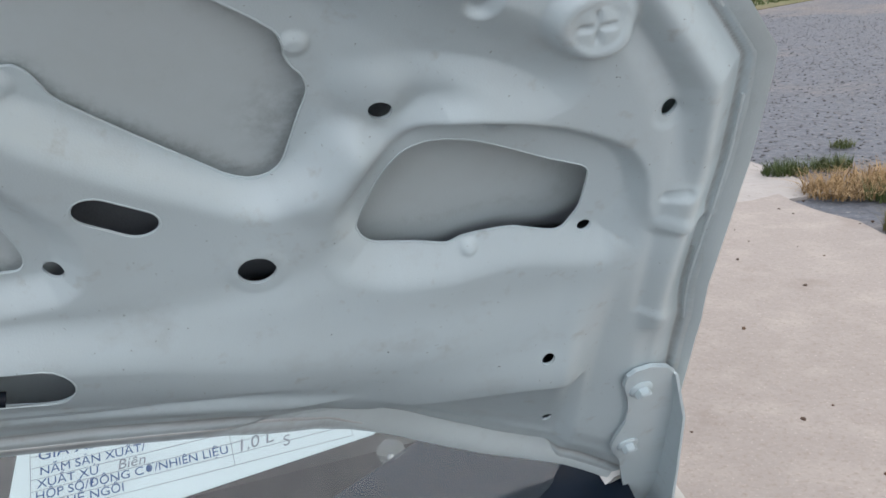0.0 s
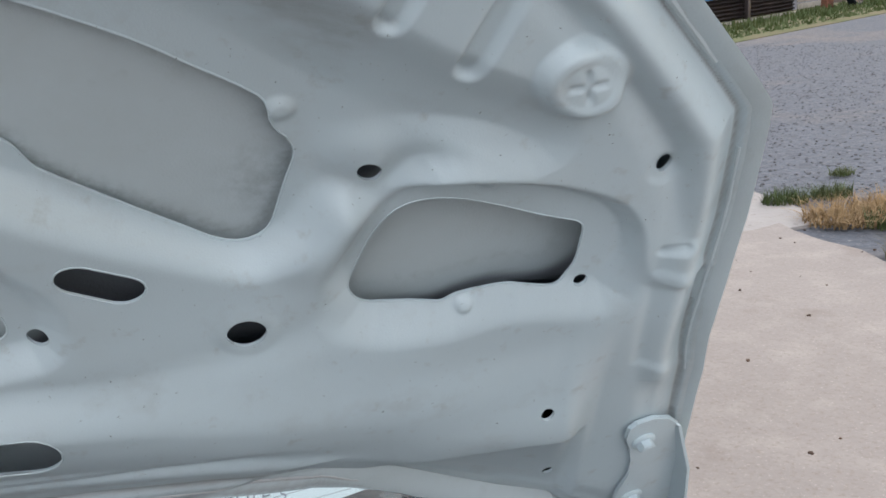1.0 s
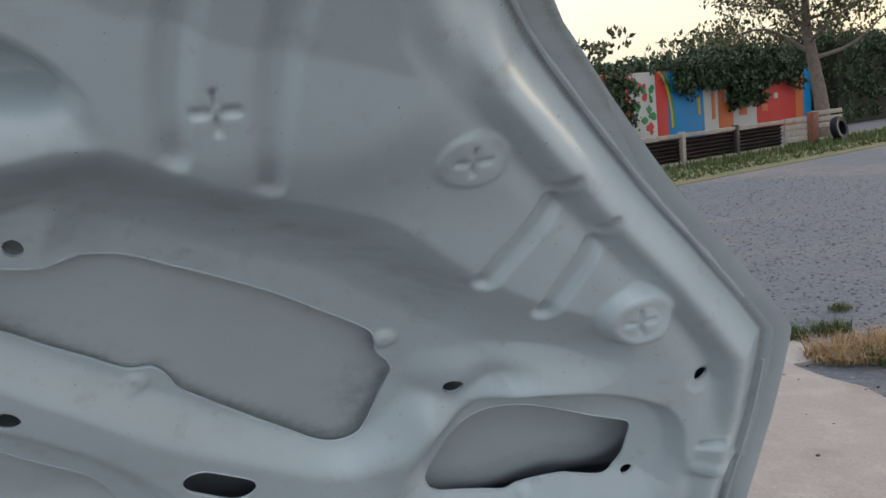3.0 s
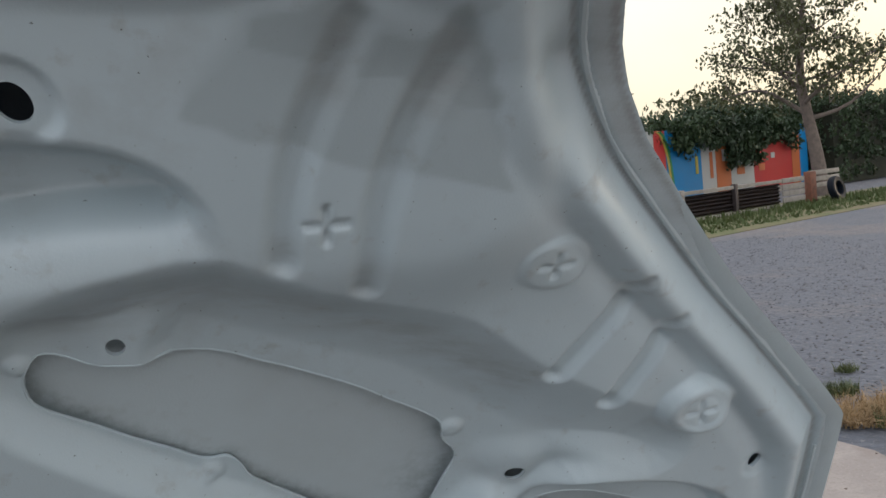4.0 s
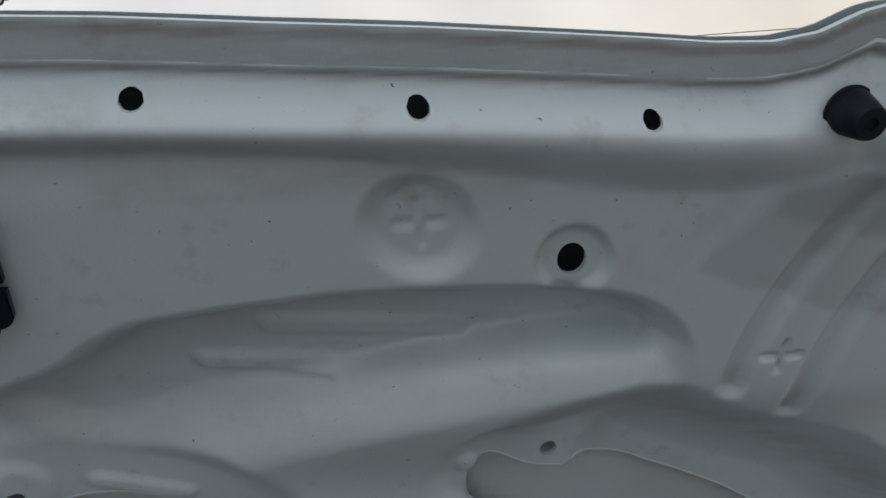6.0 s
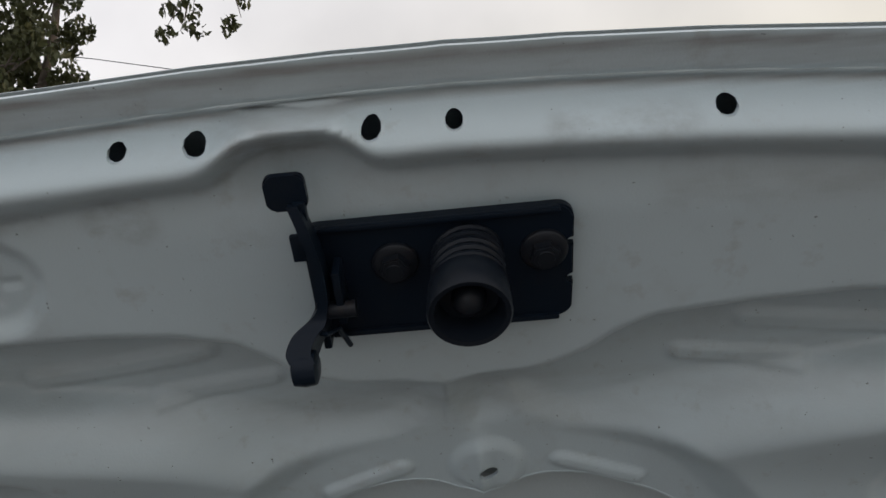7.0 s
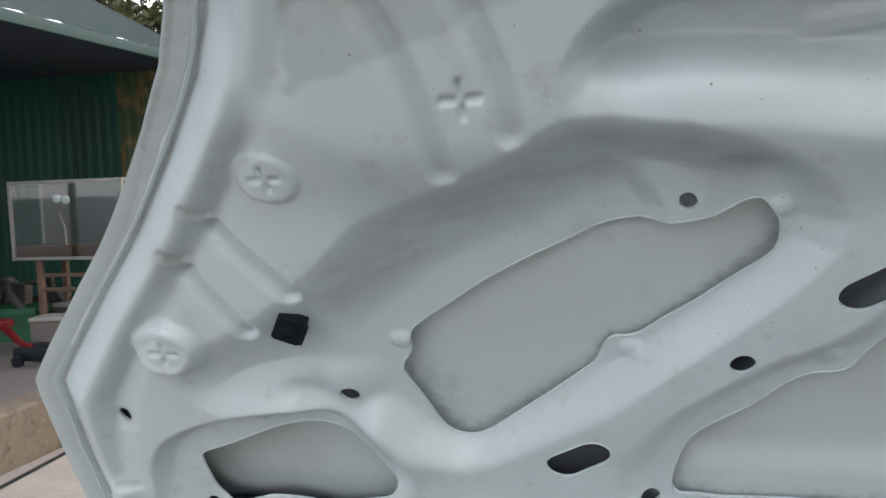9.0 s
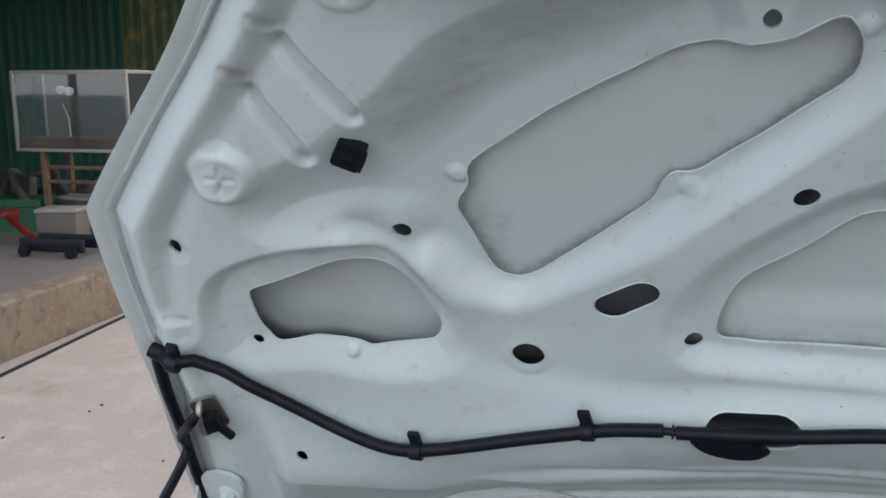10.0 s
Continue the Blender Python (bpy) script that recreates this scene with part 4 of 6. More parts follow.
def inset(first, last, far):
    """The edge of the right half from one corner to another, moved inwards."""
    P = [np.array(p) for p in EDGE_HALF[first:last + 1]]
    out = []
    for i, p in enumerate(P):
        t = P[min(i + 1, len(P) - 1)] - P[max(i - 1, 0)]
        n = np.array((t[1], -t[0])) / np.hypot(*t)
        out.append(tuple(p + far * n))
    return out


front_line = inset(0, 6, 0.0128)
bead("sealer_bead", [(-u, v) for u, v in front_line[:0:-1]] + front_line, 0.0012)
for sgn in (1, -1):
    for first, last, r in ((7, 15, 0.0014), (18, 26, 0.0023), (29, 33, 0.0015)):
        bead("sealer_bead", [(sgn * u, v) for u, v in inset(first, last, 0.0124)], r)
    bead("hem_fold", [(sgn * u, v) for u, v in pairs("0.02,-0.005 0.10,-0.006 0.20,-0.009 0.267,-0.012 0.34,-0.019 0.403,-0.033 0.430,-0.046 0.463,-0.069 0.537,-0.128 0.615,-0.180")], 0.0018, HEM, 0.0004, "dirty folded hem edge")


# rolled lips round the large openings
def opening_lip(outline):
    loop = (outline[::2] if len(outline) > 60 else outline) + [outline[0]]
    return part("opening_lip", tube([on_hood(u, v, -0.0004) for u, v in loop], 0.0008, 6), PAINT, hood, "rolled bright edge of a cut-out")


for cut in [OPEN_C, OPEN_P, OPEN_Q, SLOTS[0], mirrored(OPEN_P), mirrored(OPEN_Q), mirrored(SLOTS[0])] + SLOTS_ONE:
    opening_lip(cut)


# hinges
def hinge(sgn):
    pts = [(0.650, -0.043), (0.664, -0.041), (0.680, -0.046), (0.690, -0.056), (0.697, -0.075), (0.704, -0.110), (0.712, -0.151), (0.722, -0.195), (0.734, -0.239), (0.738, -0.300), (0.726, -0.330), (0.712, -0.300), (0.690, -0.235), (0.664, -0.172), (0.650, -0.152), (0.646, -0.141), (0.648, -0.128), (0.654, -0.112), (0.653, -0.090), (0.648, -0.074), (0.642, -0.058), (0.644, -0.048)]
    lo = on_hood(sgn * 0.66, -0.10, 0.0)
    z = lo.z + 0.001
    outline = [settle(sgn * u, v) for u, v in pts]
    if sgn < 0:
        outline = outline[::-1]
    bm = prism(outline, z, z + 0.0032, None, 0.0009)
    flange = [(0.688, -0.055), (0.701, -0.100), (0.717, -0.180), (0.733, -0.239), (0.737, -0.300)]
    hs = [0.002, 0.014, 0.022, 0.026, 0.026]
    f0, f1 = [], []
    for (u, v), hgt in zip(flange, hs):
        f0.append([bm.verts.new((*settle(sgn * (u + o), v), z + 0.001)) for o in (-0.0028, 0.0)])
        f1.append([bm.verts.new((*settle(sgn * (u + o + 0.003), v - 0.001), z + 0.003 + hgt)) for o in (-0.0028, 0.0)])
    for i in range(len(f0) - 1):
        for q in ((f0[i][0], f0[i + 1][0], f1[i + 1][0], f1[i][0]), (f0[i][1], f1[i][1], f1[i + 1][1], f0[i + 1][1]), (f1[i][0], f1[i + 1][0], f1[i + 1][1], f1[i][1])):
            bm.faces.new(q)
    bm.faces.new((f0[0][0], f1[0][0], f1[0][1], f0[0][1]))
    bm.faces.new((f0[-1][0], f0[-1][1], f1[-1][1], f1[-1][0]))
    bmesh.ops.recalc_face_normals(bm, faces=bm.faces)
    hg = part("hinge", bm, PAINT, hood, "painted steel hood hinge")
    for u, v in ((0.659, -0.067), (0.664, -0.146)):
        bolt(hg, Matrix.Translation((*settle(sgn * u, v), z + 0.0032)), 0.0098, 0.0066, 0.0085, PAINT, "paint-covered hinge bolt")


hinge(1)
hinge(-1)

# square spring nut on one groove end
mc = hood_frame_at(-0.469, 0.310, 0.005, 28) @ Matrix.Scale(0.78, 4) @ Matrix.Rotation(radians(-22), 4, "X") @ Matrix.Rotation(radians(24), 4, "Z")
nut = part("spring_nut", prism(rounded(-0.0115, -0.0110, 0.0115, 0.0110, 0.002), -0.006, 0.0035, mc, 0.0008), PLASTIC, hood, "black square spring nut")
lug = bmesh.new()
add_box(lug, (-0.010, -0.0125, -0.006), (0.004, -0.0095, 0.004), 0.001, mc)
add_lathe(lug, [(0.0065, 0.003), (0.0060, 0.005), (0.0036, 0.0052), (0.0034, 0.003)], mc, 18)
part("nut_lug", lug, PLASTIC, nut)
part("nut_screw", lathe([(0.0034, 0.002), (0.0032, 0.0042), (0.0012, 0.0046)], mc, 12), RUST_BOLT, nut)

# washer hose with its clips, T-piece and nozzle
HOSE_LINE = pairs("-0.668,0.117 -0.650,0.126 -0.632,0.1265 -0.604,0.1025 -0.576,0.0725 -0.543,0.0525 -0.508,0.0415 -0.480,0.0395 -0.454,0.0450 -0.398,0.0600 -0.354,0.0705 -0.320,0.0785 -0.286,0.0825")
hose_pts = [on_hood(u, v, 0.0075) for u, v in [tuple(p) for p in curve_points(HOSE_LINE, 6)]]
hose = part("washer_hose", tube(hose_pts, 0.0047, 12), HOSE, hood, "black rubber washer hose")
down = [on_hood(u, v, 0.0075) for u, v in pairs("-0.668,0.117 -0.671,0.100 -0.677,0.062 -0.684,0.007 -0.689,-0.040")] + [on_hood(-0.692, -0.10, 0.012), on_hood(-0.694, -0.18, 0.03)]
part("hose_branch", tube([tuple(p) for p in curve_points(down, 5)], 0.0045, 12), HOSE, hose)
elbow = lathe([(0.0058, -0.010), (0.0062, -0.006), (0.0062, 0.010), (0.0056, 0.014)], Matrix.Translation(on_hood(-0.660, 0.122, 0.0075)) @ Matrix.Rotation(radians(62), 4, "Z") @ Matrix.Rotation(radians(90), 4, "X"), 16)
part("hose_elbow", elbow, HOSE, hose)
main = [on_hood(u, v, 0.0085) for u, v in pairs("-0.277,0.0830 -0.240,0.0855 -0.200,0.0885 -0.152,0.0935 -0.08,0.098 0,0.100 0.08,0.098 0.150,0.090 0.195,0.082 0.228,0.074")]
part("hose_run", tube([tuple(p) for p in curve_points(main, 6)], 0.0046, 12), HOSE, hose)
tee = tube([on_hood(-0.290, 0.0825, 0.008), on_hood(-0.276, 0.0830, 0.008)], 0.0028, 12)
add_tube(tee, [on_hood(-0.280, 0.0828, 0.008), on_hood(-0.279, 0.0828, 0.008)], 0.0048, 12)
part("hose_joiner", tee, PLASTIC, hose)
q = Matrix.Translation(on_hood(-0.244, 0.070, 0.004)) @ Matrix.Rotation(radians(-3), 4, "Z")
noz = lathe([(0.004, -0.006), (0.009, -0.005), (0.0105, 0), (0.009, 0.005), (0.004, 0.006)], q @ Matrix.Diagonal((2.4, 1.1, 0.6, 1)), 20)
add_box(noz, (-0.020, 0.0, -0.003), (0.02, 0.010, 0.004), 0.002, q)
part("washer_nozzle", noz, PLASTIC, hood, "black plastic washer nozzle")
for u, v, a in ((-0.641, 0.127, -8), (-0.470, 0.0405, 4), (-0.338, 0.0745, 10)):
    q = Matrix.Translation(on_hood(u, v, 0.0075)) @ Matrix.Rotation(radians(a), 4, "Z")
    cl = bmesh.new()
    add_lathe(cl, [(0.0062, -0.0045), (0.0064, -0.004), (0.0064, 0.004), (0.0062, 0.0045)], q @ Matrix.Rotation(radians(90), 4, "Y"), 18)
    add_box(cl, (-0.0042, 0.003, -0.006), (0.0042, 0.0165, -0.002), 0.0008, q)
    part("hose_clip", cl, PLASTIC, hose, "black hose clip")

# holder on the hood and the prop rod that stands in it
q = hood_frame_at(-0.644, 0.048, 0.002)
holder = bmesh.new()
add_prism(holder, rounded(-0.010, -0.022, 0.010, 0.016, 0.004), 0.0, 0.0028, q, 0.0008)
lip_line = [q @ Vector(p) for p in ((-0.002, 0.013, 0.002), (-0.004, 0.010, 0.009), (-0.007, 0.000, 0.012), (-0.009, -0.012, 0.011), (-0.008, -0.020, 0.006))]
add_tube(holder, [tuple(p) for p in curve_points(lip_line, 4)], 0.0026, 8)
part("rod_holder", holder, STEEL, hood, "bare steel prop rod holder")
catch = bmesh.new()
add_box(catch, (-0.008, -0.016, 0.003), (0.006, 0.002, 0.012), 0.002, q)
add_tube(catch, [q @ Vector((0.002, -0.010, 0.008)), q @ Vector((0.008, -0.028, 0.010))], 0.0036, 10)
part("rod_catch", catch, PLASTIC, hood, "black plastic rod catch")

# ---- the rest of the car that the open hood leaves in sight ----
def car_part(name, bm, mat, label="", parent=None):
    bmesh.ops.transform(bm, matrix=CAR_INV, verts=bm.verts)
    return part(name, bm, mat, parent or car, label)


rod_w = [HOOD_FRAME @ on_hood(-0.643, 0.056, 0.012), HOOD_FRAME @ on_hood(-0.651, 0.048, 0.014), HOOD_FRAME @ on_hood(-0.674, 0.018, 0.018), HOOD_FRAME @ on_hood(-0.682, -0.012, 0.02)]
rod_w += [rod_w[-1] + (Vector((-0.66, -0.42, 0.80)) - rod_w[-1]) * t for t in (0.25, 0.6, 1.0)]
car_part("prop_rod", tube([tuple(p) for p in curve_points(rod_w, 6)], 0.0042, 12), HOSE, "black coated steel prop rod")

WS = Matrix.Translation((0, 0.12, 0.855)) @ Matrix.Rotation(radians(30), 4, "X")
ws_out = rounded(-0.66, -0.10, 0.66, 0.78, 0.08)
car_part("windscreen", prism([(x * (1 - 0.14 * (y + 0.1) / 0.88), y) for x, y in ws_out], -0.004, 0.0, WS), GLASS, "slanted laminated windscreen").visible_shadow = False
frit = bmesh.new()
add_box(frit, (-0.70, -0.16, -0.012), (0.70, -0.045, -0.006), 0, WS)
add_prism(frit, [(0.40, -0.05), (0.70, -0.05), (0.70, 0.20), (0.58, 0.02)], -0.012, -0.006, WS)
add_prism(frit, [(-0.40, -0.05), (-0.58, 0.02), (-0.70, 0.20), (-0.70, -0.05)], -0.012, -0.006, WS)
car_part("screen_border", frit, BLACK_METAL, "black border of the windscreen")
dash = box((-0.64, 0.20, 0.60), (0.64, 0.95, 0.80), 0.04)
car_part("dashboard", dash, BAY, "dark grey dashboard")
cowl = bmesh.new()
add_prism(cowl, [(-0.70, -0.05), (0.70, -0.05), (0.70, 0.10), (-0.70, 0.10)], 0.70, 0.745)
for k in range(-16, 17):
    add_box(cowl, (k * 0.04 - 0.012, -0.03, 0.742), (k * 0.04 + 0.012, 0.06, 0.752), 0.002)
car_part("cowl_panel", cowl, PLASTIC, "black plastic cowl grille")


def side_shell(sgn):
    """Wing, door and sill of one side, by rows of sections along y."""
    bm = bmesh.new()
    rows = []
    for y, w, top in ((-0.98, 0.62, 0.66), (-0.85, 0.70, 0.72), (-0.60, 0.765, 0.775), (-0.30, 0.785, 0.755), (0.02, 0.792, 0.752), (0.40, 0.795, 0.86), (1.2, 0.795, 0.90), (2.0, 0.785, 0.92), (2.45, 0.73, 0.92)):
        sec = [(w - 0.055, top - 0.012), (w - 0.045, top), (w - 0.02, top - 0.008), (w, top - 0.05), (w + 0.005, 0.55), (w - 0.005, 0.32), (w - 0.06, 0.22)]
        rows.append([bm.verts.new((sgn * x, y, z)) for x, z in sec])
    for a, b in zip(rows, rows[1:]):
        for k in range(len(a) - 1):
            bm.faces.new((a[k], a[k + 1], b[k + 1], b[k]) if sgn > 0 else (a[k], b[k], b[k + 1], a[k + 1]))
    bmesh.ops.solidify(bm, geom=list(bm.faces), thickness=0.004)
    return bm


for sgn in (1, -1):
    car_part("wing", side_shell(sgn), BODY, "white side panels with wing and door")
bay = bmesh.new()
add_box(bay, (-0.72, -0.93, 0.30), (0.72, 0.10, 0.34))
add_box(bay, (-0.72, -0.02, 0.34), (0.72, 0.08, 0.70))
add_box(bay, (-0.70, -0.95, 0.34), (0.70, -0.90, 0.62))
add_box(bay, (-0.735, -0.93, 0.34), (-0.71, 0.08, 0.74))
add_box(bay, (0.71, -0.93, 0.34), (0.735, 0.08, 0.74))
car_part("engine_bay", bay, BAY, "dark dusty engine bay walls")
eng = bmesh.new()
add_box(eng, (-0.30, -0.62, 0.34), (0.28, -0.18, 0.66), 0.03)
add_box(eng, (-0.22, -0.52, 0.66), (0.18, -0.28, 0.70), 0.015)
car_part("engine_block", eng, BAY, "dark engine under its cover")
car_part("battery", box((0.34, -0.45, 0.34), (0.60, -0.20, 0.68), 0.012), PLASTIC, "black car battery")
car_part("washer_tank", box((-0.62, -0.75, 0.34), (-0.42, -0.45, 0.64), 0.03), SEALER, "pale washer tank")
bump = bmesh.new()
add_box(bump, (-0.66, -1.05, 0.24), (0.66, -0.92, 0.63), 0.05)
car_part("front_bumper", bump, BODY, "white front bumper")
roof = bmesh.new()
rr = []
for y, z, w in ((0.80, 1.225, 0.55), (1.0, 1.31, 0.545), (1.3, 1.37, 0.55), (1.8, 1.38, 0.55), (2.2, 1.34, 0.53), (2.5, 0.95, 0.62)):
    rr.append([roof.verts.new((x, y, z - 0.05 * (abs(x) / w) ** 3)) for x in np.linspace(-w, w, 9)])
for a, b in zip(rr, rr[1:]):
    for k in range(8):
        roof.faces.new((a[k], a[k + 1], b[k + 1], b[k]))
bmesh.ops.solidify(roof, geom=list(roof.faces), thickness=0.02)
car_part("roof", roof, BODY, "white roof and tailgate")
for sgn in (1, -1):
    car_part("pillar", tube([(sgn * 0.70, 0.05, 0.79), (sgn * 0.64, 0.45, 1.02), (sgn * 0.56, 0.82, 1.225)], 0.028, 10), BODY, "white windscreen pillar")
    car_part("side_window", prism([(0.30, 0.88), (2.35, 0.92), (2.15, 1.28), (1.0, 1.28)], 0, 0.005, Matrix(((0, 0, sgn, sgn * 0.66), (1, 0, 0, 0), (0, 1, 0, 0), (0, 0, 0, 1)))), DARK_GLASS, "dark side window")
    for y in (-0.55, 1.75):
        mw = Matrix.Translation((sgn * 0.70, y, 0.35)) @ Matrix.Rotation(radians(90), 4, "Y")
        ty = car_part("wheel", lathe([(0.17, -0.08), (0.26, -0.085), (0.285, -0.07), (0.29, 0), (0.285, 0.07), (0.26, 0.085), (0.17, 0.08)], mw, 40), RUBBER, "black tyre on a steel wheel")
        rim = lathe([(0.02, 0.05), (0.10, 0.055), (0.165, 0.075), (0.175, 0.08), (0.175, -0.07), (0.02, -0.06)], mw, 32)
        car_part("wheel_rim", rim, ALU, "grey steel rim", ty)
# suction cup behind the glass
mcup = WS @ Matrix.Translation((0.490, -0.009, -0.006))
car_part("suction_cup", lathe([(0.0138, 0.0), (0.0140, -0.0006), (0.010, -0.0035), (0.0035, -0.006), (0.003, -0.011)], mcup, 24), GLASS, "clear suction cup on the windscreen")

# price sheet lying behind the glass
sheet_m = WS @ Matrix.Translation((0.143, -0.019, -0.0055)) @ Matrix.Rotation(radians(5.5), 4, "Z")
price = thing("price_sheet", "white printed sheet with handwriting behind the windscreen", "paper", sheet_m)
part("page", prism([(0, 0), (0.336, 0), (0.3405, 0.0015), (0.343, 0.006), (0.39, 0.21), (0.05, 0.21)], -0.0006, 0.0), PAPER, price)


def text(body, x, y, size, mat, slant=0.0, turn=0.0):
    cu = bpy.data.curves.new("writing", "FONT")
    cu.body, cu.size, cu.shear = body, size, slant
    cu.extrude = 0.0001
    tmp = bpy.data.objects.new("writing", cu)
    me = bpy.data.meshes.new_from_object(tmp)
    bpy.data.objects.remove(tmp)
    me.materials.append(mat)
    ob = new("writing", me)
    ob.parent = price
    ob.matrix_basis = Matrix.Translation((x, y, 0.0004)) @ Matrix.Rotation(radians(turn), 4, "Z")
    return ob


SLOPE = -4.5
text("GIÁ XE", 0.0395, 0.0825, 0.0165, INK, 0, SLOPE)
text("NĂM SẢN XUẤT/", 0.0395, 0.0668, 0.0120, INK, 0, SLOPE)
text("XUẤT XỨ", 0.0362, 0.0545, 0.0120, INK, 0, SLOPE)
text("Biên", 0.1045, 0.0480, 0.0145, PENCIL, 0.2, SLOPE)
text("HỘP SỐ/ĐỘNG CƠ/NHIÊN LIỆU", 0.0335, 0.0428, 0.0120, INK, 0, SLOPE)
text("1.0 L", 0.2100, 0.0270, 0.0180, PENCIL, 0.25, SLOPE + 4)
text("S", 0.2520, 0.0180, 0.0160, PENCIL, 0.25, SLOPE + 4)
text("SỐ GHẾ NGỒI", 0.0315, 0.0312, 0.0120, INK, 0, SLOPE)
rules = bmesh.new()
tilt = Matrix.Translation((0.028, 0.0225, 0)) @ Matrix.Rotation(radians(SLOPE), 4, "Z")
for k in range(7):
    y = 0.006 + 0.0119 * k
    add_box(rules, (0.0, y, 0.0001), (0.290, y + 0.0005, 0.0003), 0, tilt)
for x in (0.0, 0.177, 0.290):
    add_box(rules, (x, 0.006, 0.0001), (x + 0.0005, 0.0779, 0.0003), 0, tilt)
part("ruled_lines", rules, PENCIL, price)


# ---- ground ----
before = set(scene.collection.all_objects)


def turned(deg, x, y, up=0.0):
    """Swing everything made since the last call about an upright axis, and raise it."""
    m = Matrix.Translation((x, y, up)) @ Matrix.Rotation(radians(deg), 4, "Z") @ Matrix.Translation((-x, -y, 0))
    for ob in [o for o in scene.collection.all_objects if o not in before and o.parent is None]:
        ob.matrix_world = m @ ob.matrix_world
    before.update(scene.collection.all_objects)


def sheet(name, lo, hi, z, mat, label, thick=0.3, category="ground"):
    ob = finish(name, box((lo[0], lo[1], z - thick), (hi[0], hi[1], z)), mat, None, False)
    return tagged(ob, label, category, "", "structure")


sheet("ground", (-400, -400), (400, 400), -0.03, GRAVEL, "wide grey gravel yard with sandy patches")


def apron():
    """Concrete slab whose far edge is ragged and thin."""
    rnd = random.Random(4)
    far = [(2.95 + 0.05 * rnd.uniform(-1, 1), -9.0)]
    for k in range(60):
        t = k / 59
        x, y = 2.95 - 0.20 * max(0, t - 0.8) * 5, -8.5 + t * 11.4
        far.append((x + 0.05 * rnd.uniform(-1, 1), y))
    for k in range(40):
        t = k / 39
        far.append((2.75 - t * 6.6, 3.02 + 0.05 * rnd.uniform(-1, 1)))
    outline = [(-3.9, -9.0)] + far + [(-3.9, 3.0)]
    return tagged(finish("concrete_apron", prism(outline, -0.2, 0.0), CONCRETE, None, False), "pale worn concrete apron with chips and stains", "pavement", "", "structure")


apron()
strip = box((-3.9, 2.98, -0.2), (3.02, 3.85, -0.012))
tagged(finish("concrete_strip", strip, material("greyer_concrete", (0.36, 0.34, 0.32), 0.88, bump=0.005, bump_scale=24, spots=[((0.25, 0.235, 0.22), 1.5, 0.4, 0.7, 0.8), ((0.17, 0.15, 0.13), 20, 0.62, 0.74, 0.7)]), None, False), "greyer older strip of concrete", "pavement", "", "structure")


def scatter_mesh(name, spots, make, mat, label, category):
    bm = bmesh.new()
    for s in spots:
        make(bm, *s)
    return tagged(finish(name, bm, mat), label, category, "", "stuff")


def pebble(bm, x, y, z, r, seed):
    rnd = random.Random(seed)
    m = Matrix.Translation((x, y, z)) @ Matrix.Rotation(rnd.uniform(0, 6.3), 4, "Z") @ Matrix.Diagonal((r * rnd.uniform(0.8, 1.3), r, r * rnd.uniform(0.5, 0.8), 1))
    vs = bmesh.ops.create_icosphere(bm, subdivisions=1, radius=1.0, matrix=m)["verts"]
    for v in vs:
        v.co += Vector((rnd.uniform(-1, 1), rnd.uniform(-1, 1), rnd.uniform(-1, 1))) * r * 0.18


rg = random.Random(11)
scatter_mesh("gravel_stones", [(rg.uniform(2.9, 9), 3.3 + 9 * rg.random() ** 1.5, -0.028, rg.uniform(0.006, 0.014), k) for k in range(5200)], pebble, STONE, "loose grey gravel stones on the yard", "gravel")
scatter_mesh("small_pebbles", [(rg.uniform(0.9, 3.0), rg.uniform(0.2, 3.2), 0.001, rg.uniform(0.003, 0.009), 5000 + k) for k in range(60)]
             + [(rg.uniform(-3.0, -1.2), rg.uniform(1.0, 4.0), 0.001, rg.uniform(0.003, 0.009), 7000 + k) for k in range(40)], pebble, SOIL, "small dark pebbles and crumbs on the concrete", "gravel")


def grass_tuft(name, x, y, radius, n, height, mat, label, seed, z=-0.02, flat=0.5):
    rnd = random.Random(seed)
    bm = bmesh.new()
    for k in range(n):
        a, d = rnd.uniform(0, 6.283), radius * math.sqrt(rnd.random())
        bx, by = x + d * math.cos(a), y + d * math.sin(a) * 0.7
        lean, la = rnd.uniform(0.1, flat), rnd.uniform(0, 6.283)
        h = height * rnd.uniform(0.4, 1.1)
        w = rnd.uniform(0.002, 0.005)
        px, py = -math.sin(la) * w, math.cos(la) * w
        prev = None
        for s in range(4):
            t = s / 3
            cx, cy, cz = bx + math.cos(la) * h * lean * t * t * 2, by + math.sin(la) * h * lean * t * t * 2, z + h * t * (1 - 0.45 * lean * t)
            q = [bm.verts.new((cx - px * (1 - t), cy - py * (1 - t), cz)), bm.verts.new((cx + px * (1 - t) + 0.0003, cy + py * (1 - t), cz))]
            if prev:
                bm.faces.new((prev[0], prev[1], q[1], q[0]))
            prev = q
    return tagged(finish(name, bm, mat), label, "grass", "", "stuff")


grass_tuft("grass_tuft", 3.03, 3.42, 0.13, 420, 0.10, GRASS, "small green grass tuft at the edge of the concrete", 1)
grass_tuft("grass_tuft", 3.30, 3.40, 0.12, 350, 0.09, GRASS, "small green grass tuft on the gravel", 2)
grass_tuft("grass_tuft", 3.66, 3.80, 0.08, 160, 0.06, GRASS, "small green grass tuft on the gravel", 3)
grass_tuft("dry_grass", 3.12, 2.98, 0.26, 900, 0.13, DRY, "clump of dry straw-coloured grass", 4, -0.02, 1.2)
grass_tuft("dry_grass", 3.42, 2.95, 0.26, 900, 0.13, DRY, "clump of dry straw-coloured grass", 5, -0.02, 1.2)
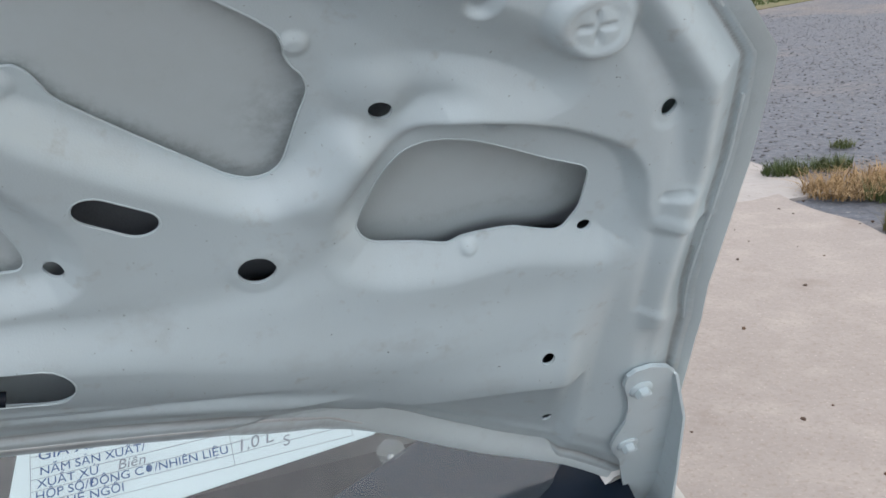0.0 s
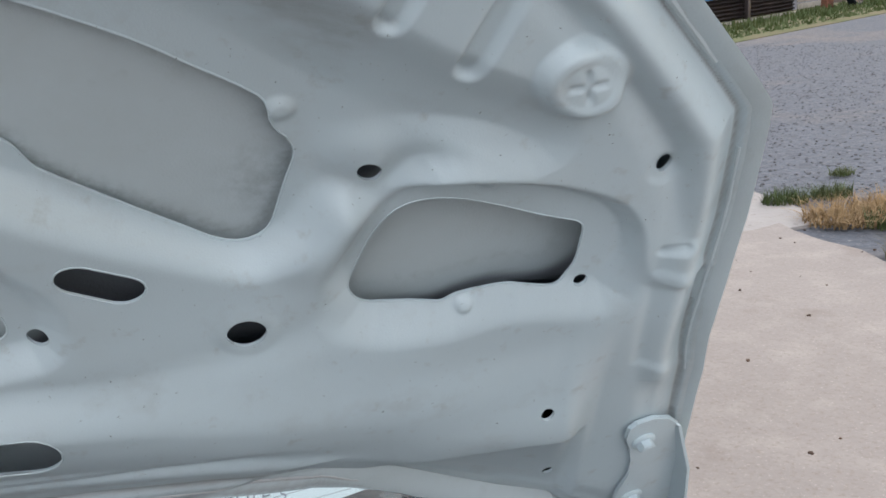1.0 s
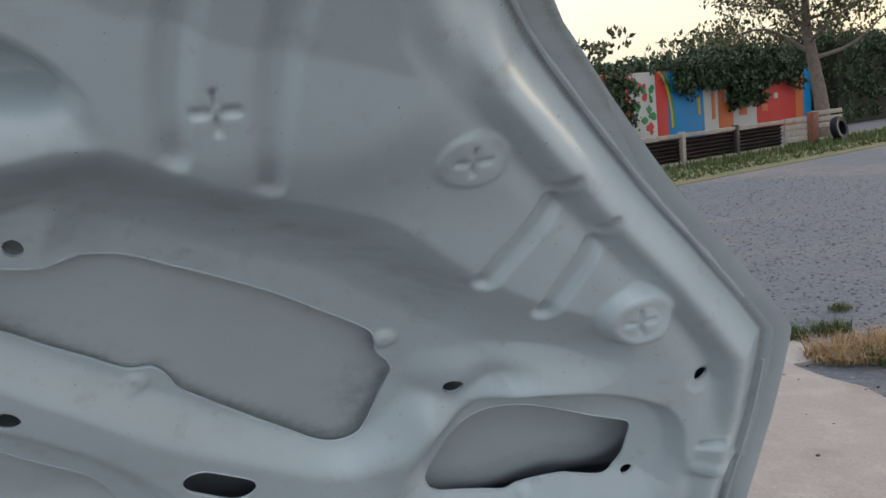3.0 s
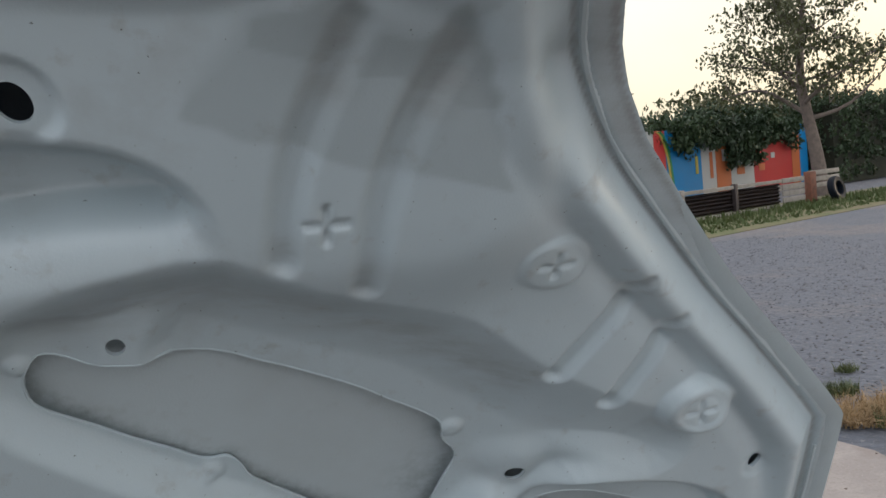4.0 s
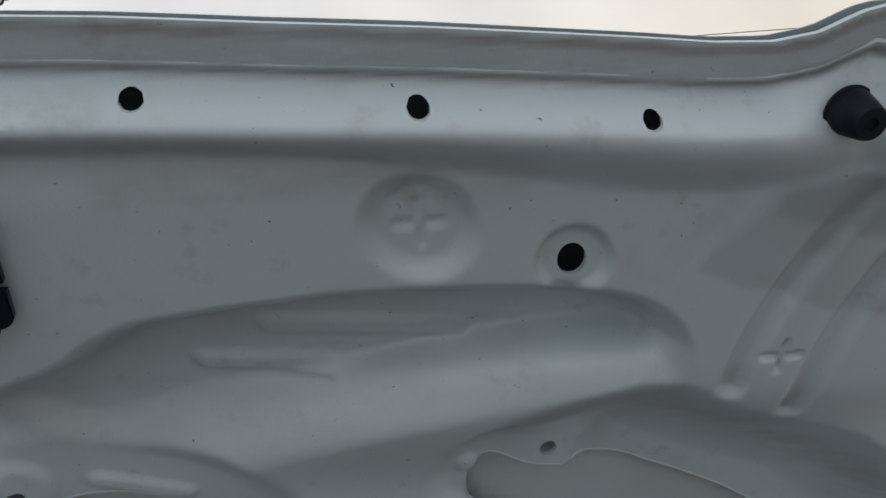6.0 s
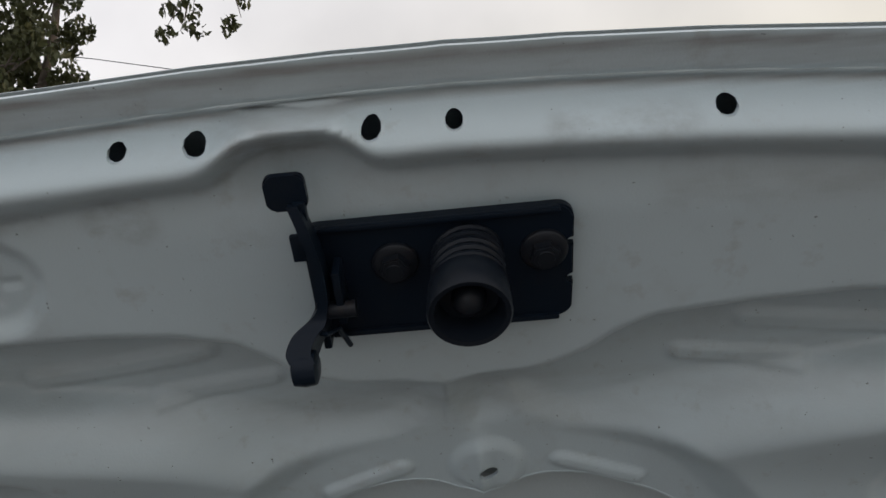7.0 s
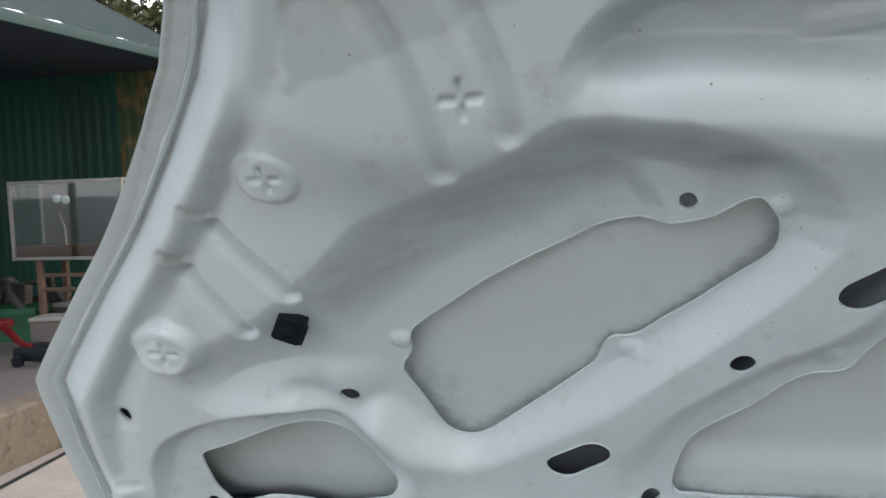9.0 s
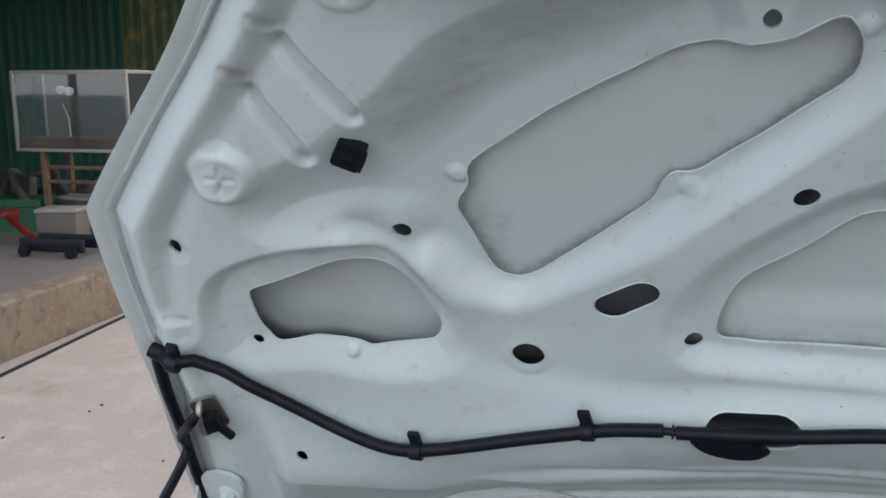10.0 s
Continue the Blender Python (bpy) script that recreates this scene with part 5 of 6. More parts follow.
grass_tuft("grass_tuft", 3.22, 2.80, 0.16, 420, 0.10, GRASS, "green grass among the dry clumps", 6)
grass_tuft("weed_tuft", 2.98, 2.36, 0.16, 600, 0.12, material("olive_weed", (0.13, 0.11, 0.035), 0.8, spots=[((0.07, 0.08, 0.02), 8, 0.4, 0.7, 0.9)]), "olive brown weed clump beside the concrete", 7)
grass_tuft("weed_tuft", 3.2, 2.2, 0.18, 500, 0.12, GRASS, "green weed clump beside the concrete", 8)

# ---- far side of the yard on the right: fence, painted boards, hedge and tree ----
FENCE_A, FENCE_B = Vector((5.6, 14.6, 0)), Vector((16.6, 20.1, 0))
F_DIR = (FENCE_B - FENCE_A).normalized()
F_ANG = math.atan2(F_DIR.y, F_DIR.x)
F_LEN = (FENCE_B - FENCE_A).length


def along(d, back=0.0, z=0.0):
    return FENCE_A + F_DIR * d + Vector((-F_DIR.y, F_DIR.x, 0)) * back + Vector((0, 0, z))


fence = thing("fence", "low fence of dark corrugated sheets with pale rails", "fence", Matrix.Translation(FENCE_A) @ Matrix.Rotation(F_ANG, 4, "Z") @ Matrix.Diagonal((1, 1, 0.86, 1)))
d = 0.0
k = 0
while k < 4:
    bm = bmesh.new()
    prev = None
    for i in range(31):
        z = 0.10 + 0.60 * i / 30
        o = 0.03 * math.sin(i * 2 * math.pi / 5)
        q = [bm.verts.new((d + 0.04, o, z)), bm.verts.new((d + 2.09, o, z))]
        if prev:
            bm.faces.new((prev[0], prev[1], q[1], q[0]))
        prev = q
    bmesh.ops.solidify(bm, geom=list(bm.faces), thickness=0.01)
    part("sheet", bm, DARK_BOARD, fence)
    part("top_rail", box((d, -0.07, 0.72), (d + 2.13, -0.02, 0.82), 0.008), PALE_BOARD, fence, "pale weathered rail")
    part("bottom_rail", box((d, -0.07, 0.02), (d + 2.13, -0.03, 0.09), 0.008), PALE_BOARD, fence, "pale weathered rail")
    part("post", box((d - 0.06, -0.10, -0.05), (d + 0.06, 0.02, 0.86), 0.01), PALE_BOARD if k % 2 == 0 else DARK_BOARD, fence, "weathered post")
    d += 2.13
    k += 1
for j in range(4):
    part("board", box((d + 0.05, -0.06, 0.12 + 0.19 * j), (d + 1.15, -0.02, 0.27 + 0.19 * j), 0.01), PALE_BOARD, fence, "pale horizontal board")
part("rusty_post", box((d + 1.30, -0.14, -0.05), (d + 1.62, 0.05, 0.95), 0.02), RUST_POST, fence, "wide rusty post")
for j in range(3):
    part("board", box((d + 1.7, 0.10, 0.42 + 0.2 * j), (d + 3.4, 0.15, 0.56 + 0.2 * j), 0.01), PALE_BOARD, fence, "pale horizontal board")

tyre_at = along(d + 1.95, -0.50, 0.31)
tm = Matrix.Translation(tyre_at) @ Matrix.Rotation(F_ANG, 4, "Z") @ Matrix.Rotation(radians(78), 4, "X")
tyre = lathe([(0.20, -0.09), (0.29, -0.10), (0.325, -0.075), (0.335, 0), (0.325, 0.075), (0.29, 0.10), (0.20, 0.09), (0.19, 0.06), (0.19, -0.06)], tm, 40)
tagged(finish("old_tyre", tyre, RUBBER), "old black tyre leaning on the fence", "tyre")

grass_bank = bmesh.new()
rnd = random.Random(21)
for kk in range(5200):
    t, b = rnd.uniform(-1, F_LEN + 8), rnd.uniform(-2.2, 0.2)
    p = along(t, b, -0.03)
    h, a = rnd.uniform(0.05, 0.20) * (1.0 if b > -1.3 else 0.5), rnd.uniform(0, 6.283)
    w = rnd.uniform(0.02, 0.05)
    c = Vector((math.cos(a) * w, math.sin(a) * w, 0))
    grass_bank.faces.new([grass_bank.verts.new(p - c), grass_bank.verts.new(p + c), grass_bank.verts.new(p + Vector((rnd.uniform(-0.05, 0.05), rnd.uniform(-0.05, 0.05), h)))])
tagged(finish("grass_verge", grass_bank, GRASS), "strip of green grass along the fence", "grass", "", "stuff")
verge = bmesh.new()
vp = [along(-2, -2.6), along(F_LEN + 12, -2.6), along(F_LEN + 12, 1.2), along(-2, 1.2)]
add_prism(verge, [(p.x, p.y) for p in vp], -0.1, -0.018)
tagged(finish("verge_soil", verge, material("verge_earth", (0.14, 0.12, 0.06), 0.9, spots=[((0.09, 0.11, 0.03), 1.1, 0.4, 0.62, 0.9)]), None, False), "grassy earth strip", "ground", "", "structure")

# painted boards behind the fence
M_BACK = 5.4
mural = thing("painted_board_wall", "wall of brightly painted boards behind the fence", "wall", Matrix.Translation(along(-2.2, M_BACK)) @ Matrix.Rotation(F_ANG, 4, "Z"))


def flat_paint(name, c):
    return material(name, c, 0.6, spots=[(tuple(0.6 * x + 0.04 for x in c), 1.4, 0.5, 0.8, 0.5)])


P_RED, P_BLUE, P_WHITE, P_ORANGE, P_YELLOW, P_GREEN = (flat_paint(n, c) for n, c in (("red_board", (0.406, 0.0273, 0.0234)), ("blue_board", (0.0156, 0.187, 0.452)), ("white_board", (0.429, 0.437, 0.421)), ("orange_board", (0.429, 0.125, 0.0312)), ("yellow_board", (0.39, 0.328, 0.0468)), ("green_board", (0.0312, 0.195, 0.0624))))
MURAL = [(8.6, 11.0, P_ORANGE), (11.0, 11.6, P_RED), (11.6, 12.9, P_WHITE), (12.9, 13.5, P_RED), (13.5, 15.45, P_BLUE), (15.45, 16.3, P_WHITE), (16.3, 17.2, P_ORANGE), (17.2, 18.7, P_WHITE), (18.7, 21.4, P_RED), (21.4, 22.0, P_ORANGE), (22.0, 22.6, P_BLUE)]
for a, b, mt in MURAL:
    part("painted_board", box((a, 0, 0.2), (b - 0.01, 0.06, 2.45), 0.01), mt, mural)
part("foundation", box((8.6, 0.0, -0.05), (22.6, 0.09, 0.195)), PALE_BOARD, mural)
bandm = Matrix(((1, 0, 0, 0), (0, 0, -1, -0.008), (0, 1, 0, 0), (0, 0, 0, 1)))
arch = [(13.0 + 0.62 * math.cos(a), 0.5 + 1.9 * math.sin(a)) for a in np.linspace(math.pi * 0.5, math.pi * 0.02, 12)]
for w, mt in ((0.0, P_YELLOW), (0.11, P_GREEN)):
    outer = [(x + 0.10 + w, z + 0.04) for x, z in arch]
    inner = [(x + w, z) for x, z in arch]
    part("painted_band", prism(outer + inner[::-1], 0, 0.012 + 0.004 * (w > 0), bandm), mt, mural)
rnd = random.Random(33)
for j in range(26):
    x, z, r = rnd.uniform(11.75, 12.75), rnd.uniform(0.5, 2.35), rnd.uniform(0.06, 0.15)
    blob = [(x + r * rnd.uniform(0.6, 1.2) * math.cos(a), z + r * rnd.uniform(0.6, 1.2) * math.sin(a)) for a in np.linspace(0, 5.6, 9)]
    part("painted_spot", prism(blob, 0, 0.010 + 0.0005 * j, bandm), P_GREEN if j % 3 else P_RED, mural)
for x, z, w, h, mt in ((15.15, 1.25, 0.16, 0.6, P_YELLOW), (20.0, 1.35, 0.26, 0.2, P_WHITE), (19.2, 0.95, 0.4, 0.25, P_ORANGE), (17.8, 0.95, 0.5, 0.35, P_ORANGE), (16.0, 1.2, 0.18, 0.9, P_ORANGE), (16.8, 1.5, 0.25, 0.4, P_WHITE)):
    part("painted_spot", box((x - w / 2, -0.016, z - h / 2), (x + w / 2, -0.002, z + h / 2), 0.003), mt, mural)


# ---- foliage ----
def leaf_cloud(bm, centre, radii, n, size, rnd, squash=1.0, shell=0.35):
    for _ in range(n):
        while True:
            p = Vector((rnd.uniform(-1, 1), rnd.uniform(-1, 1), rnd.uniform(-1, 1)))
            if shell < p.length <= 1:
                break
        c = Vector(centre) + Vector((p.x * radii[0], p.y * radii[1], p.z * radii[2]))
        s = size * rnd.uniform(0.6, 1.3)
        q = Euler((rnd.uniform(0, 6.3), rnd.uniform(0, 6.3), rnd.uniform(0, 6.3))).to_matrix()
        a, b, e, f = (c + q @ Vector(v) * s for v in ((-0.5, 0, 0), (0, -0.28, 0.08), (0.5, 0, 0), (0, 0.28, 0.08)))
        va, vb, ve, vf = (bm.verts.new(v) for v in (a, b, e, f))
        bm.faces.new((va, vb, ve))
        bm.faces.new((va, ve, vf))


def limb(bm, pts, r0, r1, sides=8):
    cs = [tuple(p) for p in curve_points(pts, 4)]
    rs = [r0 + (r1 - r0) * (i / (len(cs) - 1)) for i in range(len(cs))]
    add_tube(bm, cs, rs, sides)


def tree(name, label, at, trunk, limbs, clumps, leaf, seed, mat=LEAF):
    """trunk: (points, r0, r1); limbs: rows of the same; clumps: (centre, radii, count)."""
    rnd = random.Random(seed)
    e = thing(name, label, "tree", Matrix.Translation(at))
    bm = bmesh.new()
    limb(bm, *trunk, 12)
    for lm in limbs:
        limb(bm, *lm)
    part("trunk", bm, BARK, e, "grey bark trunk and limbs")
    cr = bmesh.new()
    for c, r, n in clumps:
        leaf_cloud(cr, c, r, n, leaf, rnd, 1.0, 0.0)
    part("crown", cr, mat, e, "thin crown of small leaves")
    return e


def crown_limbs(rnd, base, spread, lo, hi, n, lean=0.0, dense=95):
    """Limbs fanning from points of the trunk, with clumps at their ends."""
    limbs, clumps = [], []
    for i in range(n):
        t = i / max(n - 1, 1)
        z0 = lo + (hi - lo) * 0.75 * t
        a = 2.4 * i + rnd.uniform(-0.4, 0.4)
        L = spread * (1.05 - 0.55 * t) * rnd.uniform(0.75, 1.1)
        p0 = Vector((base[0] + lean * z0, base[1], z0))
        p1 = p0 + Vector((math.cos(a) * L * 0.5, math.sin(a) * L * 0.5, L * rnd.uniform(0.10, 0.35)))
        p2 = p0 + Vector((math.cos(a) * L, math.sin(a) * L, L * rnd.uniform(0.25, 0.65)))
        r = 0.07 * (1.15 - t)
        limbs.append(([p0, p1, p2], r, 0.012))
        for u in (0.35, 0.55, 0.75, 0.95, 1.1):
            for _ in range(2):
                c = p0.lerp(p2, u) + Vector((rnd.uniform(-0.4, 0.4), rnd.uniform(-0.4, 0.4), rnd.uniform(-0.15, 0.5)))
                rr_ = rnd.uniform(0.28, 0.55)
                clumps.append((c, (rr_ * 1.1, rr_ * 1.1, rr_ * 0.8), int(dense * rr_ / 0.4)))
                tw = p0.lerp(p2, u * 0.8)
                limbs.append(([tw, tw.lerp(c, 0.6) + Vector((0, 0, 0.08)), c], 0.018, 0.005))
    return limbs, clumps


rnd = random.Random(51)
lb, cl = crown_limbs(rnd, (0, 0, 0), 2.9, 2.3, 6.0, 13, -0.05, 50)
cl += [((rnd.uniform(-1.2, 0.8), rnd.uniform(-1.0, 1.0), rnd.uniform(5.2, 7.6)), (0.5, 0.5, 0.4), 50) for _ in range(16)]
tree("yard_tree", "leaning roadside tree with a thin airy crown", (16.7, 21.9, 0), ([(0.35, 0, -0.1), (0.22, 0, 1.2), (0.0, 0, 2.4), (-0.18, 0, 3.6), (-0.05, 0, 5.2), (0.2, 0, 6.6)], 0.24, 0.05), lb, cl, 0.14, 52)


def hedge(name, label, boxes, n, leaf, seed):
    rnd = random.Random(seed)
    bm = bmesh.new()
    for (x0, b0, z0, x1, b1, z1), cnt in boxes:
        for _ in range(cnt):
            p = along(rnd.uniform(x0, x1), rnd.uniform(b0, b1), z0 + (z1 - z0) * rnd.random() ** 0.8 + 0.35 * noise.noise(Vector((rnd.random() * 9, x0, seed))))
            leaf_cloud(bm, p, (0.22, 0.22, 0.2), n, leaf, rnd, 1.0, 0.0)
    return tagged(finish(name, bm, HEDGE), label, "hedge", "", "stuff")


hedge("hedge", "dense dark creeper hanging over the painted boards", [((5.5, 5.6, 1.9, 9.0, 6.6, 2.55), 150), ((8.6, 5.5, 1.9, 15.0, 6.8, 2.80), 330), ((14.0, 5.5, 1.9, 20.5, 6.8, 3.2), 420), ((11.5, 5.0, 1.75, 19.3, 5.35, 2.7), 330), ((14.6, 4.9, 1.1, 16.6, 5.3, 2.4), 110),
       ((20.6, 4.2, 0.2, 26.0, 6.4, 3.5), 640), ((26.0, 4.2, 0.2, 33.0, 6.4, 3.7), 500), ((4.9, 4.6, 0.2, 8.8, 5.3, 2.35), 300)], 18, 0.17, 61)
# solid dark boxes added inside the leaves so that no sky shows through
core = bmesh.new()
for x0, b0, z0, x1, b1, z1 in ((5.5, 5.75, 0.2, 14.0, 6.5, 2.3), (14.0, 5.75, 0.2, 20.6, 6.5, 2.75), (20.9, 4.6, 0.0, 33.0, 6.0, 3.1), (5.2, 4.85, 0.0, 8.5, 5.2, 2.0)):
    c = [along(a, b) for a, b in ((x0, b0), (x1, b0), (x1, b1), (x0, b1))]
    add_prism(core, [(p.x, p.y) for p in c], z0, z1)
tagged(finish("hedge_branches", core, material("dark_hedge_core", (0.012, 0.016, 0.008), 0.95, spots=[((0.03, 0.03, 0.015), 3, 0.4, 0.7, 0.8)]), None, False), "dark solid filler boxes added inside the hedge", "hedge", "", "stuff")
far = bmesh.new()
rnd = random.Random(71)
for _ in range(420):
    t = rnd.uniform(-12, 60)
    p = along(t, 16 + rnd.uniform(0, 5), rnd.random() ** 0.7 * (2.6 + 1.6 * noise.noise(Vector((t * 0.12, 3, 0)))) if t < 19 else rnd.random() ** 0.7 * (5.0 + 2.0 * noise.noise(Vector((t * 0.1, 3, 0)))))
    leaf_cloud(far, p, (0.9, 0.9, 0.6), 26, 0.38, rnd, 1.0, 0.0)
tagged(finish("far_trees", far, LEAF), "hazy line of distant trees", "trees", "", "stuff")

turned(-5.35, 0.33, -0.62, 0.06)
# ---- left: kerb, open shed, fish tank, scrap ----
sheet("yard_floor", (-14, -3), (-3.16, 12), 0.272, FLOOR, "raised grey floor slab of the shed yard", 0.4)
KX = -3.12
kerb = bmesh.new()
rk = random.Random(81)
rows = []
for i in range(90):
    y = -4 + 14 * i / 89
    j = [rk.uniform(-0.006, 0.006) for _ in range(4)]
    rows.append([kerb.verts.new(v) for v in ((KX - 0.005 + j[0], y, -0.05), (KX + j[1], y, 0.13), (KX - 0.006 + j[2], y, 0.268 + j[3]), (KX - 0.022, y, 0.283 + j[3]), (KX - 0.16, y, 0.284), (KX - 0.16, y, -0.05))])
for a, b in zip(rows, rows[1:]):
    for k in range(5):
        kerb.faces.new((a[k], b[k], b[k + 1], a[k + 1]))
bmesh.ops.recalc_face_normals(kerb, faces=kerb.faces)
tagged(finish("kerb", kerb, KERB), "weathered brown concrete kerb of the raised yard", "kerb", "", "structure")
tagged(finish("ground_cable", tube([tuple(p) for p in curve_points([(-2.96, -1, 0.008), (-2.98, 1.6, 0.008), (-3.0, 2.4, 0.008), (-3.05, 3.3, 0.008), (-3.07, 4.6, 0.008)], 8)], 0.008, 8), PLASTIC), "thin dark cable lying along the kerb", "cable")
tagged(finish("fallen_twig", tube([(-2.62, 2.95, 0.006), (-2.52, 2.98, 0.012), (-2.38, 2.96, 0.006)], [0.004, 0.007, 0.003], 6), WOOD), "short dry twig lying on the concrete", "twig")


def corrugated(x0, x1, y, z0, z1, pitch=0.075, amp=0.012):
    bm = bmesh.new()
    n = int((x1 - x0) / pitch * 8)
    lo, hi = [], []
    for i in range(n + 1):
        x = x0 + (x1 - x0) * i / n
        o = amp * max(-0.6, min(0.6, math.sin(2 * math.pi * (x - x0) / pitch))) / 0.6
        lo.append(bm.verts.new((x, y + o, z0)))
        hi.append(bm.verts.new((x, y + o, z1)))
    for i in range(n):
        bm.faces.new((lo[i], lo[i + 1], hi[i + 1], hi[i]))
    bmesh.ops.solidify(bm, geom=list(bm.faces), thickness=0.004)
    return bm


shed = thing("open_shed", "open-sided green corrugated steel shed with a teal roof", "shed", pose(-8, 5, 0.272))
SI = shed.matrix_world.inverted()


def shed_part(name, bm, mat, label=""):
    bmesh.ops.transform(bm, matrix=SI, verts=bm.verts)
    return part(name, bm, mat, shed, label)


shed_part("back_wall", corrugated(-12, -4.96, 6.4, 0.27, 2.75, 0.11, 0.016), GREEN_SHEET, "dark green corrugated wall")
shed_part("end_wall", corrugated(-4.95, -3.6, 6.38, 0.27, 2.55, 0.11, 0.018), LIME_SHEET, "yellow green corrugated sheet")
slope = bmesh.new()
low_edge, high_edge = [], []
for i in range(61):
    y, wave = -1.0 + 0.125 * i, 0.015 * math.sin(i * 2.1)
    low_edge.append(slope.verts.new((-4.0, y, 2.44 + wave)))
    high_edge.append(slope.verts.new((-5.6, y, 3.32 + wave)))
for i in range(60):
    slope.faces.new((low_edge[i], low_edge[i + 1], high_edge[i + 1], high_edge[i]))
bmesh.ops.solidify(slope, geom=list(slope.faces), thickness=0.02)
shed_part("roof_slope", slope, TEAL, "teal corrugated roof slope")
shed_part("rear_slope", prism([(-5.58, -1.0), (-12, -1.0), (-12, 6.5), (-5.58, 6.5)], 3.28, 3.30), TEAL)
shed_part("soffit", prism([(-4.03, -1.0), (-12, -1.0), (-12, 6.36), (-4.03, 6.36)], 2.40, 2.415), SOFFIT, "dark underside of the roof")
shed_part("eave_beam", box((-4.06, -1.0, 2.36), (-3.99, 6.3, 2.44), 0.008), TEAL, "teal painted eave beam")
shed_part("far_wall", box((-12.1, -1.0, 0.27), (-12.0, 6.4, 3.2)), GREEN_SHEET)
for y in (-0.9, 2.2):
    shed_part("shed_post", box((-8.0, y - 0.04, 0.27), (-7.92, y + 0.04, 2.40), 0.006), TEAL, "steel post")


def fish_tank():
    x0, x1, y0, y1, z0, z1 = -4.50, -3.60, 4.36, 4.70, 0.84, 1.39
    e = thing("fish_tank", "empty dusty glass fish tank with a pale frame", "fish tank", pose(x0, y0, z0))
    inv = e.matrix_world.inverted()

    def add(name, bm, mat, label=""):
        bmesh.ops.transform(bm, matrix=inv, verts=bm.verts)
        return part(name, bm, mat, e, label)

    t = 0.022
    for xa in (x0, x1 - t):
        for ya in (y0, y1 - t):
            add("upright", box((xa, ya, z0), (xa + t, ya + t, z1), 0.003), ALU, "pale aluminium upright")
    for za in (z0, z1 - t):
        add("rail", box((x0 + t, y0 + 0.002, za), (x1 - t, y0 + t - 0.002, za + t), 0.003), ALU)
        add("rail", box((x0 + t, y1 - t + 0.002, za), (x1 - t, y1 - 0.002, za + t), 0.003), ALU)
        for xa in (x0, x1 - t):
            add("rail", box((xa + 0.002, y0 + t, za), (xa + t - 0.002, y1 - t, za + t), 0.003), ALU)
    dusty = material("dusty_glass", (0.035, 0.055, 0.055), 0.3, spots=[((0.050, 0.042, 0.032), 4, 0.4, 0.65, 0.8), ((0.11, 0.13, 0.13), 9, 0.58, 0.75, 0.5)])
    add("back_board", box((x0 + t, y1 - 0.016, z0 + t), (x1 - t, y1 - 0.012, z1 - t)), dusty, "grimy back pane")
    add("front_pane", box((x0 + t, y0 + 0.010, z0 + t), (x1 - t, y0 + 0.014, z1 - t)), GLASS, "glass pane")
    add("sand_bed", box((x0 + t, y0 + 0.016, z0 + t), (x1 - t, y1 - 0.018, z0 + 0.095), 0.01), SOIL, "brown sand bed")
    add("dry_stick", tube([(-4.16, 4.50, 0.92), (-4.18, 4.52, 1.06), (-4.23, 4.53, 1.17)], [0.006, 0.005, 0.003], 6), PALE_BOARD, "dry stick")
    s = thing("tank_stand", "thin brown timber stand under the fish tank", "stand", pose(x0, y0, 0.272))
    inv2 = s.matrix_world.inverted()
    for xa in (x0 + 0.17, x1 - 0.20):
        for ya in (y0 + 0.02, y1 - 0.06):
            bm = box((xa, ya, 0.272), (xa + 0.04, ya + 0.04, z0), 0.004)
            bmesh.ops.transform(bm, matrix=inv2, verts=bm.verts)
            part("leg", bm, WOOD, s)
    for za in (0.62, 0.72):
        bm = box((x0 + 0.21, y0 + 0.03, za), (x1 - 0.20, y0 + 0.05, za + 0.025), 0.003)
        bmesh.ops.transform(bm, matrix=inv2, verts=bm.verts)
        part("cross_rail", bm, WOOD, s)


fish_tank()


def floor_jack():
    e = thing("floor_jack", "red trolley jack lying on the yard floor", "jack", pose(-3.95, 3.75, 0.272))
    arm = tube([(-0.40, 0.30, 0.17), (-0.32, 0.24, 0.15), (-0.10, 0.10, 0.09), (0.22, -0.04, 0.045)], [0.034, 0.028, 0.020, 0.017], 10)
    part("jack_arm", arm, RED, e, "red enamelled lifting arm")
    part("jack_head", lathe([(0.05, 0), (0.065, 0.01), (0.065, 0.05), (0.03, 0.06)], Matrix.Translation((-0.40, 0.31, 0.15)), 20), RED, e)
    b = bmesh.new()
    add_box(b, (0.05, -0.15, 0.03), (0.48, -0.11, 0.11), 0.01)
    add_box(b, (0.05, 0.02, 0.03), (0.48, 0.06, 0.11), 0.01)
    part("jack_body", b, PLASTIC, e, "black jack body")
    for x in (0.10, 0.42):
        part("jack_wheel", lathe([(0.01, -0.015), (0.035, -0.015), (0.035, 0.015), (0.01, 0.015)], Matrix.Translation((x, -0.17, 0.035)) @ Matrix.Rotation(radians(90), 4, "X"), 18), PLASTIC, e)


floor_jack()


def crate(name, label, x, y, z, w, dth, h, turn, mat, lid):
    e = thing(name, label, "box", pose(x, y, z, 0, 0, turn))
    part("crate_body", box((-w / 2, -dth / 2, 0), (w / 2, dth / 2, h), 0.008), mat, e)
    part("crate_lid", box((-w / 2 - 0.006, -dth / 2 - 0.006, h), (w / 2 + 0.006, dth / 2 + 0.006, h + 0.025), 0.006), lid, e)
    return e


